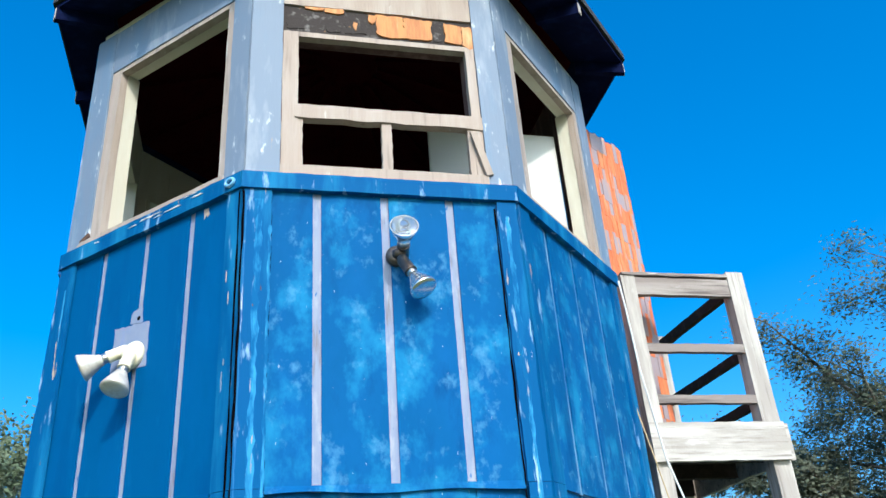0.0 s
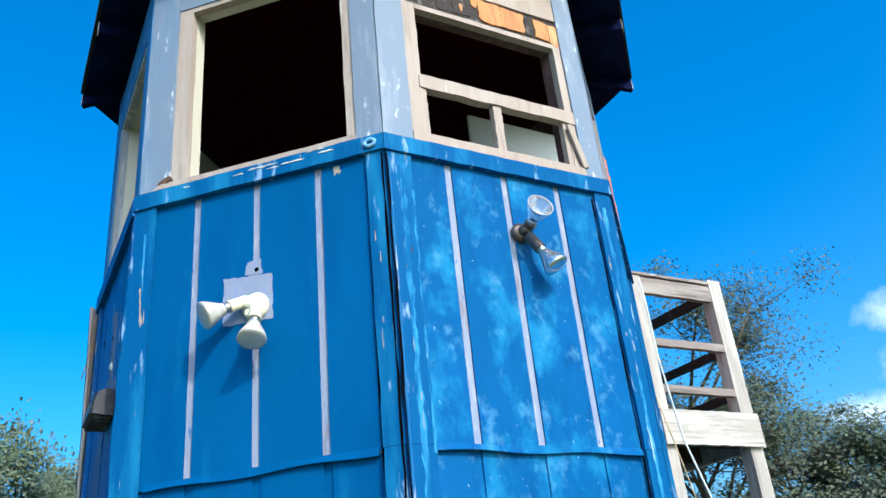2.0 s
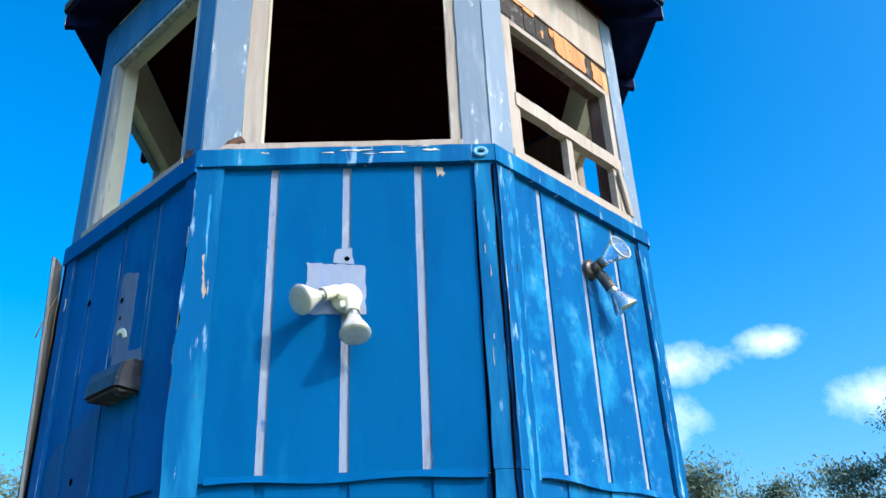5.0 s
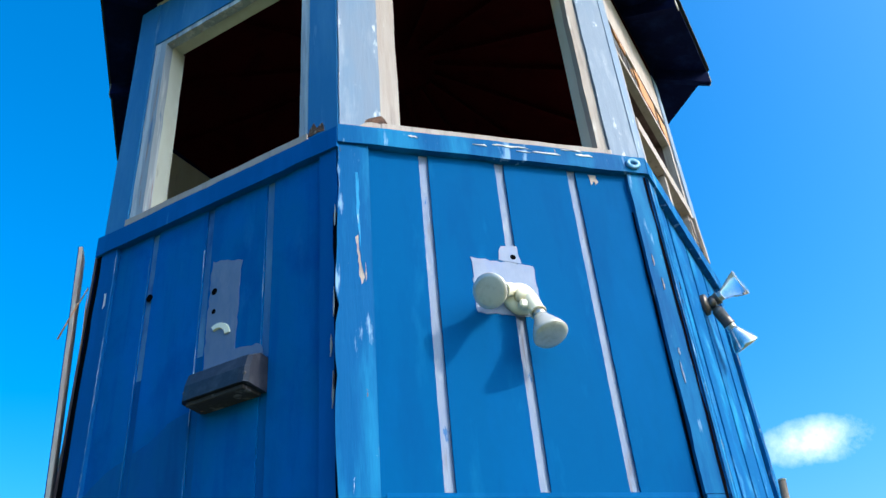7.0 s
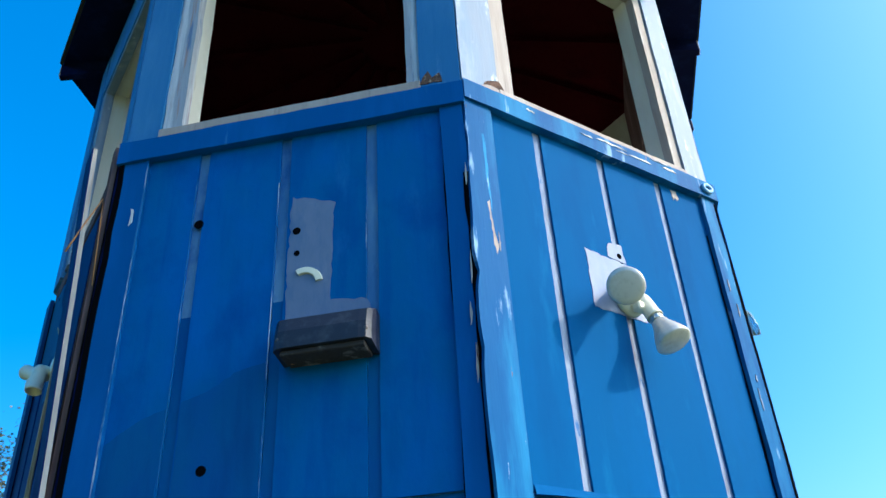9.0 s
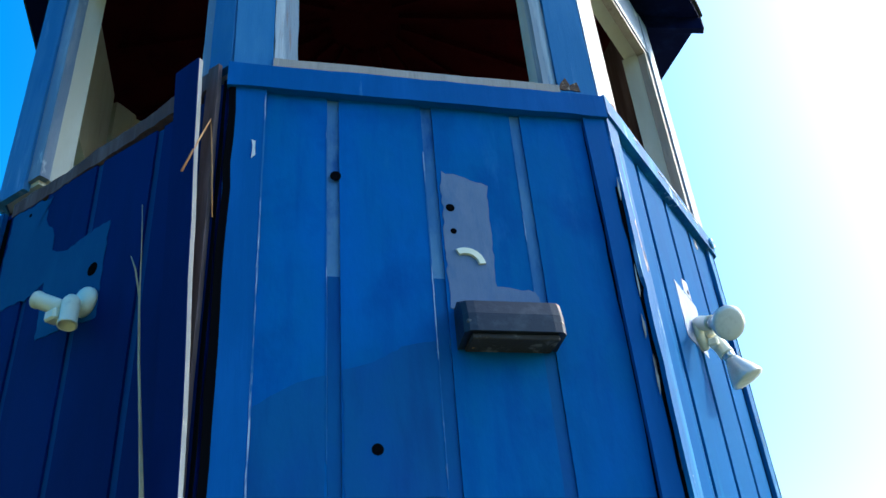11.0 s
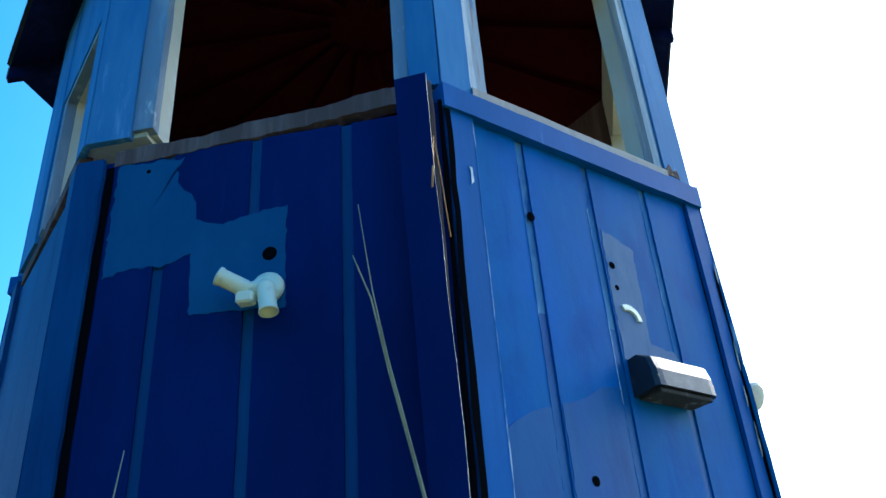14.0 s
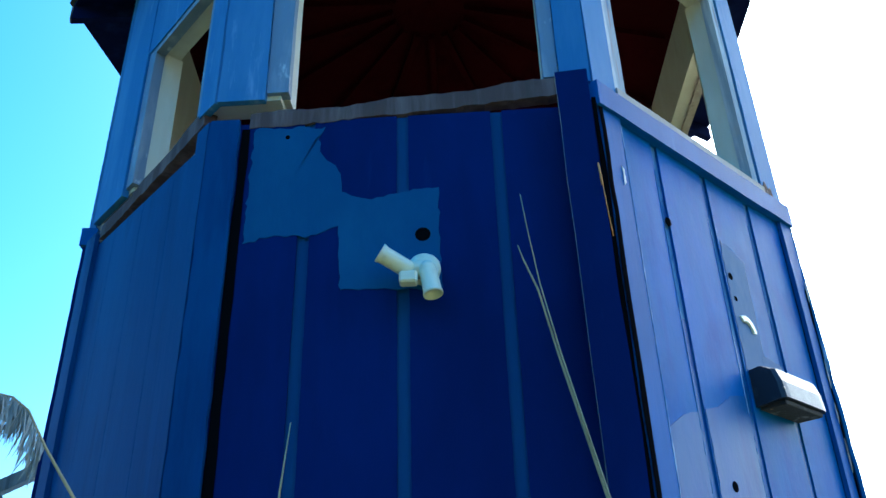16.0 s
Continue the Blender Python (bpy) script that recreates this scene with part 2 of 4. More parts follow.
rot = material("rotten_wood", (0.13, 0.06, 0.035), 0.95, layers=[((0.06, 0.03, 0.02), 0.9, 40.0, 1.0, 0.48, 0.6), ((0.45, 0.3, 0.2), 0.8, 60.0, 1.0, 0.6, 0.66)], bump=1.0, bump_scale=90)
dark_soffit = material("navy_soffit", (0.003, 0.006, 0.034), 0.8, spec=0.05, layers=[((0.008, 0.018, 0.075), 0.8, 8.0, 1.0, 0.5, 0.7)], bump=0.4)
# Maroon is the ceiling's own; the near-black depth paints in the cabin's gloom.
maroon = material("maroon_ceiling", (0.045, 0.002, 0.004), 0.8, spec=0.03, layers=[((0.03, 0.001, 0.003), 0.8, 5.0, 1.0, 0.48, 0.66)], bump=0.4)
# Wood darkened to stand for shade, indoors and on the landing's side rails.
dark_wood = material("shade_dark_wood", (0.035, 0.024, 0.02), 0.8, spec=0.1, layers=[((0.07, 0.045, 0.037), 0.8, 10.0, 1.0, 0.48, 0.66)], bump=0.4)
char = material("charred_board", (0.035, 0.025, 0.022), 0.85, layers=[((0.2, 0.18, 0.17), 0.8, 18.0, 1.0, 0.55, 0.66), ((0.5, 0.25, 0.08), 0.6, 30.0, 1.0, 0.68, 0.7)], bump=0.7)
orange_wood = material("orange_split_shingle", (0.62, 0.26, 0.09), 0.75, layers=[
    ((0.45, 0.16, 0.06), 0.8, 25.0, 7.0, 0.45, 0.62), ((0.75, 0.42, 0.2), 0.8, 16.0, 5.0, 0.55, 0.7)], bump=0.7, bump_scale=60, stretch=14)
red_shingle = material("red_orange_painted_shingle", (0.72, 0.17, 0.06), 0.7, layers=[
    ((0.8, 0.3, 0.12), 0.8, 18.0, 5.0, 0.45, 0.65), ((0.5, 0.42, 0.42), 0.8, 30.0, 8.0, 0.60, 0.68)], bump=0.7, bump_scale=60, stretch=12)
grey_shingle = material("bare_grey_shingle", (0.38, 0.3, 0.32), 0.8, layers=[((0.6, 0.3, 0.2), 0.8, 25.0, 6.0, 0.5, 0.64)], bump=0.7, bump_scale=60, stretch=12)
roofing = material("dark_roofing", (0.03, 0.03, 0.035), 0.9, layers=[((0.06, 0.06, 0.06), 0.8, 12.0, 1.0, 0.45, 0.7)], bump=0.6)
cream_plastic = material("cream_plastic", (0.85, 0.76, 0.56), 0.42, layers=[((0.6, 0.52, 0.36), 0.6, 20.0, 1.0, 0.55, 0.75)], bump=0.15)
bronze = material("bronze_metal", (0.13, 0.10, 0.085), 0.38, 0.7, layers=[((0.24, 0.2, 0.17), 0.8, 20.0, 1.0, 0.5, 0.7)], bump=0.2)
lamp_glass = material("dusty_reflector_glass", (0.68, 0.62, 0.55), 0.25, 0.25, layers=[((0.5, 0.44, 0.37), 0.8, 22.0, 1.0, 0.45, 0.7), ((0.74, 0.72, 0.66), 0.6, 9.0, 1.0, 0.52, 0.68)])
clear_glass = material("clear_bulb_glass", (0.93, 0.95, 0.97), 0.05, glass=0.92)
silver = material("silvered_bulb", (0.75, 0.74, 0.72), 0.18, 0.9, layers=[((0.4, 0.36, 0.3), 0.7, 18.0, 1.0, 0.55, 0.7)])
steel = material("brushed_screw_base", (0.6, 0.58, 0.55), 0.3, 1.0)
grey_plastic = material("grey_lamp_housing", (0.022, 0.024, 0.034), 0.4, spec=0.3, layers=[((0.06, 0.063, 0.075), 0.8, 18.0, 1.0, 0.5, 0.7)], bump=0.2)
black = material("dark_hole", (0.004, 0.004, 0.005), 0.9, spec=0.0)
cable_white = material("white_cable", (0.7, 0.7, 0.68), 0.5)
ring_blue = material("pale_blue_ring", (0.12, 0.38, 0.62), 0.5, layers=[((0.4, 0.55, 0.7), 0.8, 40.0, 1.0, 0.5, 0.6)])
straw = material("dry_reed", (0.5, 0.36, 0.2), 0.8, layers=[((0.35, 0.24, 0.13), 0.8, 12.0, 1.0, 0.45, 0.65)])
plume = material("reed_plume", (0.42, 0.38, 0.34), 0.85, layers=[((0.28, 0.24, 0.2), 0.8, 12.0, 1.0, 0.45, 0.65)])
bark = material("grey_bark", (0.11, 0.085, 0.065), 0.9, layers=[((0.2, 0.17, 0.14), 0.8, 9.0, 4.0, 0.45, 0.65)], bump=0.7)
leaf = material("olive_leaf", (0.11, 0.15, 0.08), 0.6, layers=[((0.16, 0.18, 0.11), 0.8, 1.2, 1.0, 0.42, 0.6), ((0.08, 0.11, 0.05), 0.7, 2.6, 1.0, 0.5, 0.66)])
leaf_dry = material("dry_leaf", (0.11, 0.13, 0.09), 0.9, spec=0.05, layers=[((0.14, 0.14, 0.10), 0.8, 1.5, 1.0, 0.42, 0.6), ((0.07, 0.09, 0.045), 0.7, 2.6, 1.0, 0.5, 0.66)])
grass = material("meadow", (0.08, 0.11, 0.035), 0.9, layers=[((0.16, 0.14, 0.07), 0.8, 0.7, 1.0, 0.45, 0.65), ((0.05, 0.07, 0.02), 0.7, 6.0, 1.0, 0.5, 0.7)], bump=0.8, bump_scale=20)


# ---- mesh helpers ----
def link_mesh(name, bm, mat, parent=None, label="", smooth=False):
    mesh = bpy.data.meshes.new(name)
    bm.to_mesh(mesh)
    bm.free()
    mesh.materials.append(mat)
    for p in mesh.polygons:
        p.use_smooth = smooth
    ob = new(name, mesh)
    if parent:
        ob.parent = parent
    if label:
        ob["label"] = label
    return ob


part = link_mesh


def box(x0, x1, y0, y1, z0, z1, bevel=0.003, m=None, bm=None):
    bm = bm or bmesh.new()
    made = bmesh.ops.create_cube(bm, size=1.0, matrix=Matrix.LocRotScale(((x0 + x1) / 2, (y0 + y1) / 2, (z0 + z1) / 2), None, (x1 - x0, y1 - y0, z1 - z0)))["verts"]
    if bevel:
        edges = list({e for v in made for e in v.link_edges})
        made = bmesh.ops.bevel(bm, geom=edges, offset=bevel, segments=1, affect="EDGES")["verts"]
        made = [v for v in bm.verts] if m and len(bm.verts) < 30 else made
    if m:
        bmesh.ops.transform(bm, matrix=m, verts=bm.verts)
    return bm


def rough_board(x0, x1, y0, y1, z0, z1, seed, wobble=0.003, steps=14, top=0.0, bottom=0.0, m=None):
    """A plank with slightly uneven long edges and, where asked, ragged ends."""
    rng = random.Random(seed)
    bm, rings, tall = bmesh.new(), [], (z1 - z0) >= (x1 - x0)
    for n in range(steps + 1):
        f = n / steps
        a, b = rng.uniform(-wobble, wobble), rng.uniform(-wobble, wobble)
        if tall:
            z = z0 + (z1 - z0) * f
            pts = [(x0 + a, y0, z), (x1 + b, y0, z), (x1 + b, y1, z), (x0 + a, y1, z)]
        else:
            x = x0 + (x1 - x0) * f
            up, dn = z1 + a + rng.uniform(-top, top), z0 + b + rng.uniform(-bottom, bottom)
            pts = [(x, y0, dn), (x, y1, dn), (x, y1, up), (x, y0, up)]
        rings.append([bm.verts.new(p) for p in pts])
    for r, s in zip(rings, rings[1:]):
        for n in range(4):
            bm.faces.new((r[n], r[(n + 1) % 4], s[(n + 1) % 4], s[n]))
    bm.faces.new(rings[0][::-1]), bm.faces.new(rings[-1])
    bmesh.ops.recalc_face_normals(bm, faces=bm.faces)
    if m:
        bmesh.ops.transform(bm, matrix=m, verts=bm.verts)
    return bm


def prism(points, z0, z1, m=None):
    bm = bmesh.new()
    lo, hi = [bm.verts.new((x, y, z0)) for x, y in points], [bm.verts.new((x, y, z1)) for x, y in points]
    n = len(points)
    for i in range(n):
        bm.faces.new((lo[i], lo[(i + 1) % n], hi[(i + 1) % n], hi[i]))
    bm.faces.new(lo[::-1]), bm.faces.new(hi)
    bmesh.ops.recalc_face_normals(bm, faces=bm.faces)
    if m:
        bmesh.ops.transform(bm, matrix=m, verts=bm.verts)
    return bm


def lathe(profile, m, sides=20, closed=True, bm=None):
    """A turned shape about the local z axis from (radius, height) pairs."""
    bm = bm or bmesh.new()
    rings = [[bm.verts.new(m @ Vector((r * math.cos(2 * math.pi * i / sides), r * math.sin(2 * math.pi * i / sides), h))) for i in range(sides)] for r, h in profile]
    for p, q in zip(rings, rings[1:]):
        for i in range(sides):
            bm.faces.new((p[i], p[(i + 1) % sides], q[(i + 1) % sides], q[i]))
    if closed:
        bm.faces.new(rings[0][::-1]), bm.faces.new(rings[-1])
    bmesh.ops.recalc_face_normals(bm, faces=bm.faces)
    return bm


def aim(place, way):
    """A frame at place whose z axis points along way."""
    return Matrix.Translation(place) @ Vector(way).to_track_quat("Z", "Y").to_matrix().to_4x4()


def tube(points, radius, sides=6, bm=None):
    bm = bm or bmesh.new()
    rings, pts = [], [Vector(p) for p in points]
    for n, p in enumerate(pts):
        way = pts[min(n + 1, len(pts) - 1)] - pts[max(n - 1, 0)]
        r = radius[n] if isinstance(radius, (list, tuple)) else radius
        m = aim(p, way)
        rings.append([bm.verts.new(m @ Vector((r * math.cos(2 * math.pi * i / sides), r * math.sin(2 * math.pi * i / sides), 0))) for i in range(sides)])
    for a, b in zip(rings, rings[1:]):
        best = min(range(sides), key=lambda s: sum((a[i].co - b[(i + s) % sides].co).length_squared for i in range(sides)))
        for i in range(sides):
            bm.faces.new((a[i], a[(i + 1) % sides], b[(i + 1 + best) % sides], b[(i + best) % sides]))
    bm.faces.new(rings[0][::-1]), bm.faces.new(rings[-1])
    return bm


# ---- ground ----
def build_ground():
    bm = bmesh.new()
    rings = [0.0, 4, 8, 14, 25, 45, 90, 200, 600, 2500]
    last = None
    for r in rings:
        ring = [bm.verts.new((r * math.cos(i * math.pi / 24), r * math.sin(i * math.pi / 24), 0.0 if r < 5 else 0.12 * noise.noise((r * math.cos(i * math.pi / 24) * 0.1, r * math.sin(i * math.pi / 24) * 0.1, 0)))) for i in range(48)] if r else [bm.verts.new((0, 0, 0))]
        if last and len(last) == 1:
            for i in range(48):
                bm.faces.new((last[0], ring[i], ring[(i + 1) % 48]))
        elif last:
            for i in range(48):
                bm.faces.new((last[i], ring[i], ring[(i + 1) % 48], last[(i + 1) % 48]))
        last = ring
    tagged(link_mesh("ground", bm, grass, smooth=True), "dry green meadow round the blue wooden tower", "ground", kind="structure")


build_ground()

# ---- the eight-sided lookout tower ----
SIDE = 1.24
AP = SIDE * 1.20711                    # from the axis to a face
SEAM, RIM, SILL, HEAD, EAVE = 2.32, 3.632, 3.722, 4.80, 5.08
THICK = 0.10


def face(k):
    """The frame of face k: x to the right as seen from outside, y inwards, z up. 0 looks along -y, then clockwise seen from above."""
    turn = Matrix.Rotation(radians(-45 * k), 4, "Z")
    if k == 4:        # a narrower side at the back
        return turn @ Matrix.Translation((0.1, 0, 0)) @ Matrix.Diagonal((0.839, 1, 1, 1))
    if k == 5:        # and the wider one that meets it
        return Matrix.Translation((0.0575, -0.1025, 0)) @ Matrix.Rotation(radians(-219.15), 4, "Z") @ Matrix.Diagonal((1.12, 1, 1, 1))
    return turn


tower = tagged(new("lookout_tower"), "weathered blue plywood eight-sided lookout tower with open windows", "tower")
GROOVES = (-0.305, 0.0, 0.305)
GROOVE = 0.0185
EDGE = 0.505


def wall_section(k, z0, z1, skin, groove, out, seed):
    """One plywood sheet of a face: a backing that shows in the grooves, and the four wide strips between them."""
    m = face(k)
    half, inner = SIDE / 2 - 0.004, SIDE / 2 - THICK * 0.4142
    y0 = -AP - out + 0.009
    bm = prism([(-half, y0), (half, y0), (inner, -AP + THICK), (-inner, -AP + THICK)], z0, z1, m)
    wall = part("wall_panel", bm, groove, tower, "plywood wall panel with pale worn grooves")
    gap = 0.0012 if k == 4 else GROOVE
    cuts = [-0.612] + [g for c in GROOVES for g in (c - gap, c + gap)] + [0.612]
    for n in range(4):
        rng = random.Random(seed + n)
        b = rough_board(cuts[2 * n], cuts[2 * n + 1], -AP - out, -AP - out + 0.0085, z0 + rng.uniform(0, 0.006), z1, seed + n, 0.0007, 60, m=m)
        part("board", b, skin, wall)
    return wall


def bowed_board(m):
    """The splintered corner board that bows away from its corner half way down."""
    rng, bm, rows = random.Random(23), bmesh.new(), []
    for i in range(40):
        z = 1.2 + (RIM - 1.2) * i / 39
        bow = 0.022 * math.exp(-((z - 2.6) / 0.75) ** 2)
        a = -0.630 - bow + rng.uniform(-0.002, 0.002) + (rng.uniform(0.003, 0.010) if rng.random() < 0.2 else 0)
        rows.append([bm.verts.new(p) for p in ((a, -AP - 0.0335 - 0.4 * bow, z), (-0.52, -AP - 0.0325, z), (-0.52, -AP - 0.02, z), (a, -AP - 0.02 - 0.4 * bow, z))])
    for a, b in zip(rows, rows[1:]):
        for j in range(4):
            bm.faces.new((a[j], b[j], b[(j + 1) % 4], a[(j + 1) % 4]))
    bm.faces.new(rows[0]), bm.faces.new(rows[-1][::-1])
    bmesh.ops.recalc_face_normals(bm, faces=bm.faces)
    bmesh.ops.transform(bm, matrix=m, verts=bm.verts)
    return bm


def ragged_rim(m):
    """The torn top edge of a sheet with no ledge: it climbs to the right and is bitten away here and there."""
    rng, bm, rows, n = random.Random(5), bmesh.new(), [], 44
    for i in range(n + 1):
        x = -0.505 + (0.53 + 0.505) * i / n
        top = 3.662 + 0.085 * (i / n) ** 1.3 + 0.006 * math.sin(i * 0.37) + rng.uniform(-0.003, 0.003)
        low = 3.60 + 0.07 * (i / n) ** 1.2 + 0.002 + rng.uniform(-0.004, 0.004)
        rows.append([bm.verts.new(p) for p in ((x, -AP - 0.0165, low), (x, -AP - 0.0165, top), (x, -AP + 0.03, top), (x, -AP + 0.03, low))])
    for a, b in zip(rows, rows[1:]):
        for j in range(4):
            bm.faces.new((a[j], b[j], b[(j + 1) % 4], a[(j + 1) % 4]))
    bm.faces.new(rows[0]), bm.faces.new(rows[-1][::-1])
    bmesh.ops.recalc_face_normals(bm, faces=bm.faces)
    bmesh.ops.transform(bm, matrix=m, verts=bm.verts)
    return bm


# Faces 3 and 5 carry part of their shade in the skin colour.
SKINS = {0: paint_worn, 7: paint_worn, 1: paint, 2: paint_gloss, 3: paint_sunless, 4: paint_teal, 5: paint_sunless}
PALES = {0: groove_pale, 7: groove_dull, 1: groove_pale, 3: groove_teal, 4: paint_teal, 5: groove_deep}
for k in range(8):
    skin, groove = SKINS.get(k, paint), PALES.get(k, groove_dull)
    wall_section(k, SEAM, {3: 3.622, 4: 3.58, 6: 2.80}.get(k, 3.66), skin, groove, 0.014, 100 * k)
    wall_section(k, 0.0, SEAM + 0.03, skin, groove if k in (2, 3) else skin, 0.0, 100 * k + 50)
    m = face(k)
    # upright corner boards
    wide = {0: (0.118, 0.09), 1: (0.105, 0.075), 2: (0.105, 0.07)}.get(k, (0.11, 0.09))
    for side, w in zip((-1, 1), wide):
        gap = 0.004
        x0, x1 = sorted((side * (SIDE / 2 + 0.010 - gap), side * (SIDE / 2 - w)))
        if (k, side) == (1, -1):
            part("corner_board", bowed_board(m), paint_edge, tower, "bowed corner board with splintered edge")
            part("corner_board", rough_board(x0, x1, -AP - 0.032, -AP - 0.0145, 0.0, 1.198, 3, 0.003, 12, m=m), paint_edge, tower)
            continue
        for z0, z1 in ((0.0, SEAM + 0.01), (SEAM + 0.012, RIM)) if k != 2 else ((0.0, RIM),):
            if k == 3 and side == -1:
                x0, x1 = -0.632, -0.534
            part("corner_board", rough_board(x0, x1, -AP - 0.032, -AP - 0.0145, z0, z1, 7 * k + side, 0.003, 18, m=m), paint_edge if k in (0, 1, 7) else paint_teal if k == 4 or (k, side) == (3, -1) else paint_sunless if k in (3, 5) else paint_shade, tower)
    if k != 6:
        # Added dark sheet over the pale wall backs, standing in for indoor shade.
        lined = SIDE / 2 - (THICK + 0.014) * 0.4142 - 0.004
        part("shade_lining", box(-lined, lined, -AP + THICK + 0.001, -AP + THICK + 0.012, 2.762, 3.70 if k not in (3, 4) else 3.58, 0.0, m), dark_wood, tower, "dark sheet added to keep the cabin inside unlit")
    if k not in (3, 4, 6):
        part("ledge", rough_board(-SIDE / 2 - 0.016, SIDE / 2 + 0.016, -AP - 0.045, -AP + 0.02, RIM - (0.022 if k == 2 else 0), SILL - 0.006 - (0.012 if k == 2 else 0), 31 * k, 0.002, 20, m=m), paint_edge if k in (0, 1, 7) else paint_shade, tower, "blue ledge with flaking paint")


def window(k, x0, x1, z0, z1, post, stop, jamb):
    """Posts, header, stops and deep jambs round the open window of a face."""
    m = face(k)
    half = SIDE / 2
    left, right = x0 - 0.078, x1 + 0.05
    foot = 2.806 if k == 6 else SILL
    # outer boards
    part("post_board", rough_board(-half - 0.004, left, -AP - 0.022, -AP + 0.004, foot - 0.004, EAVE + 0.05, 11 * k + 1, 0.002, 16, m=m), post, tower)
    part("post_board", rough_board(right, half + 0.004, -AP - 0.022, -AP + 0.004, foot - 0.004, EAVE + 0.05, 11 * k + 2, 0.002, 16, m=m), post, tower)
    if k == 0:
        part("header_board", rough_board(left + 0.002, right - 0.002, -AP - 0.016, -AP + 0.004, 4.755, EAVE + 0.05, 11 * k + 3, 0.002, 12, m=m), old_wood, tower)
        part("backing_board", rough_board(left + 0.002, right - 0.002, -AP - 0.004, -AP + 0.004, z1 + 0.03, 4.753, 11 * k + 3, 0.001, 12, m=m), char, tower, "blackened board above the window")
    else:
        part("header_board", rough_board(left + 0.002, right - 0.002, -AP - 0.018, -AP + 0.004, z1 + 0.03, EAVE + 0.05, 11 * k + 3, 0.002, 12, m=m), post, tower)
    # framing behind
    inner = half - THICK * 0.4142 - 0.002
    for p, q in ((-1, x0 - 0.03), (1, x1 + 0.03)):
        pts = [(p * (half - 0.004), -AP + 0.006), (q, -AP + 0.006), (q, -AP + THICK), (p * inner, -AP + THICK)]
        part("post", prism(pts, foot - (0.004 if k == 6 else 0.05) if k not in (3, 4) else SILL + 0.012, EAVE + 0.12, m), jamb, tower)
    part("lintel", prism([(x0 - 0.028, -AP + 0.006), (x1 + 0.028, -AP + 0.006), (x1 + 0.028, -AP + THICK), (x0 - 0.028, -AP + THICK)], z1 + 0.02, EAVE + 0.12, m), jamb, tower)
    # frame
    if k in (3, 4):
        w = part("window_frame", ragged_rim(m), bare_dark, tower, "broken bare plywood edge below an open window")
    else:
        w = part("window_frame", rough_board(left, right, -AP - 0.03, -AP + THICK + 0.01, foot - 0.006, z0, 11 * k + 4, 0.0015, 12, m=m), old_wood, tower, "bare weathered wooden window frame")
    part("stop", rough_board(left + 0.002, x0, -AP - 0.012, -AP + 0.03, z0, z1 + 0.03, 11 * k + 5, 0.002, 12, m=m), stop, w)
    part("stop", rough_board(x1, right - 0.002, -AP - 0.012, -AP + 0.03, z0, z1 + 0.03, 11 * k + 6, 0.002, 12, m=m), stop, w)
    part("stop", rough_board(x0, x1, -AP - 0.012, -AP + 0.03, z1, z1 + 0.03, 11 * k + 7, 0.001, 12, m=m), stop, w)
    for xa, xb in ((x0 - 0.028, x0 - 0.004), (x1 + 0.004, x1 + 0.028)):
        part("jamb", rough_board(xa, xb, -AP + 0.031, -AP + THICK + 0.012, z0, z1 + 0.02, 11 * k + 8, 0.001, 8, m=m), jamb, w, "cream painted jamb")
    return w


OPEN = {4: (-0.20, 0.44), 0: (-0.395, 0.46), 1: (-0.385, 0.453), 2: (-0.42, 0.435), 3: (-0.385, 0.475)}
for k in range(8):
    x0, x1 = OPEN.get(k, (-0.40, 0.44))
    bottom, top = {0: (3.775, 4.55), 4: (SILL + 0.03, 4.42), 5: (SILL + 0.03, 4.3), 6: (2.83, HEAD)}.get(k, (SILL + 0.03, HEAD))
    window(k, x0, x1, bottom, top, paint_post if k in (0, 1, 7) else paint_post_blue, old_wood if k in (0, 1, 7) else peeled if k == 2 else paint_post, bare_dark if k in (0, 6) else cream)


def sash():
    """The small divided window that is left on the first face."""
    m, y0, y1 = face(0), -AP - 0.008, -AP + 0.028
    s = tagged(new("window_sash"), "bare wooden window sash without glass", "window")
    s.parent = tower
    part("rail", rough_board(-0.41, 0.53, y0 - 0.012, y1, 4.05, 4.125, 3, 0.004, 16, m=m), old_wood, s)
    part("mullion", rough_board(0.003, 0.052, y0, y1, 3.785, 4.05, 4, 0.002, m=m), old_wood, s)
    part("stile", rough_board(-0.395, -0.372, y0, y1, 3.785, 4.05, 5, 0.002, m=m), old_wood, s)
    part("stile", rough_board(0.432, 0.46, y0, y1, 3.785, 4.05, 6, 0.002, m=m), old_wood, s)


sash()


# ---- roof ----
EAVE_R, APEX = 1.917, 5.67
EAVES = (5.15, 5.03, 5.14, 5.155, 5.21, 5.115, 5.15, 5.20)      # the sagging eave, corner by corner


def corner(i, r, up):
    """A point of the roof over corner i at radius r, raised by up."""
    an, z = radians(22.5 + 45 * (i % 8)), EAVES[i % 8]
    return Vector((r * math.cos(an), r * math.sin(an), APEX + up - (APEX - z) * r / EAVE_R))


def cone_sheet(r, up, t):
    bm = bmesh.new()
    lo, hi = [bm.verts.new(corner(i, r, up)) for i in range(8)], [bm.verts.new(corner(i, r, up + t)) for i in range(8)]
    a, b = bm.verts.new((0, 0, APEX + up)), bm.verts.new((0, 0, APEX + up + t))
    for i in range(8):
        j = (i + 1) % 8
        bm.faces.new((lo[j], lo[i], a)), bm.faces.new((hi[i], hi[j], b)), bm.faces.new((lo[i], lo[j], hi[j], hi[i]))
    bmesh.ops.recalc_face_normals(bm, faces=bm.faces)
    return bm


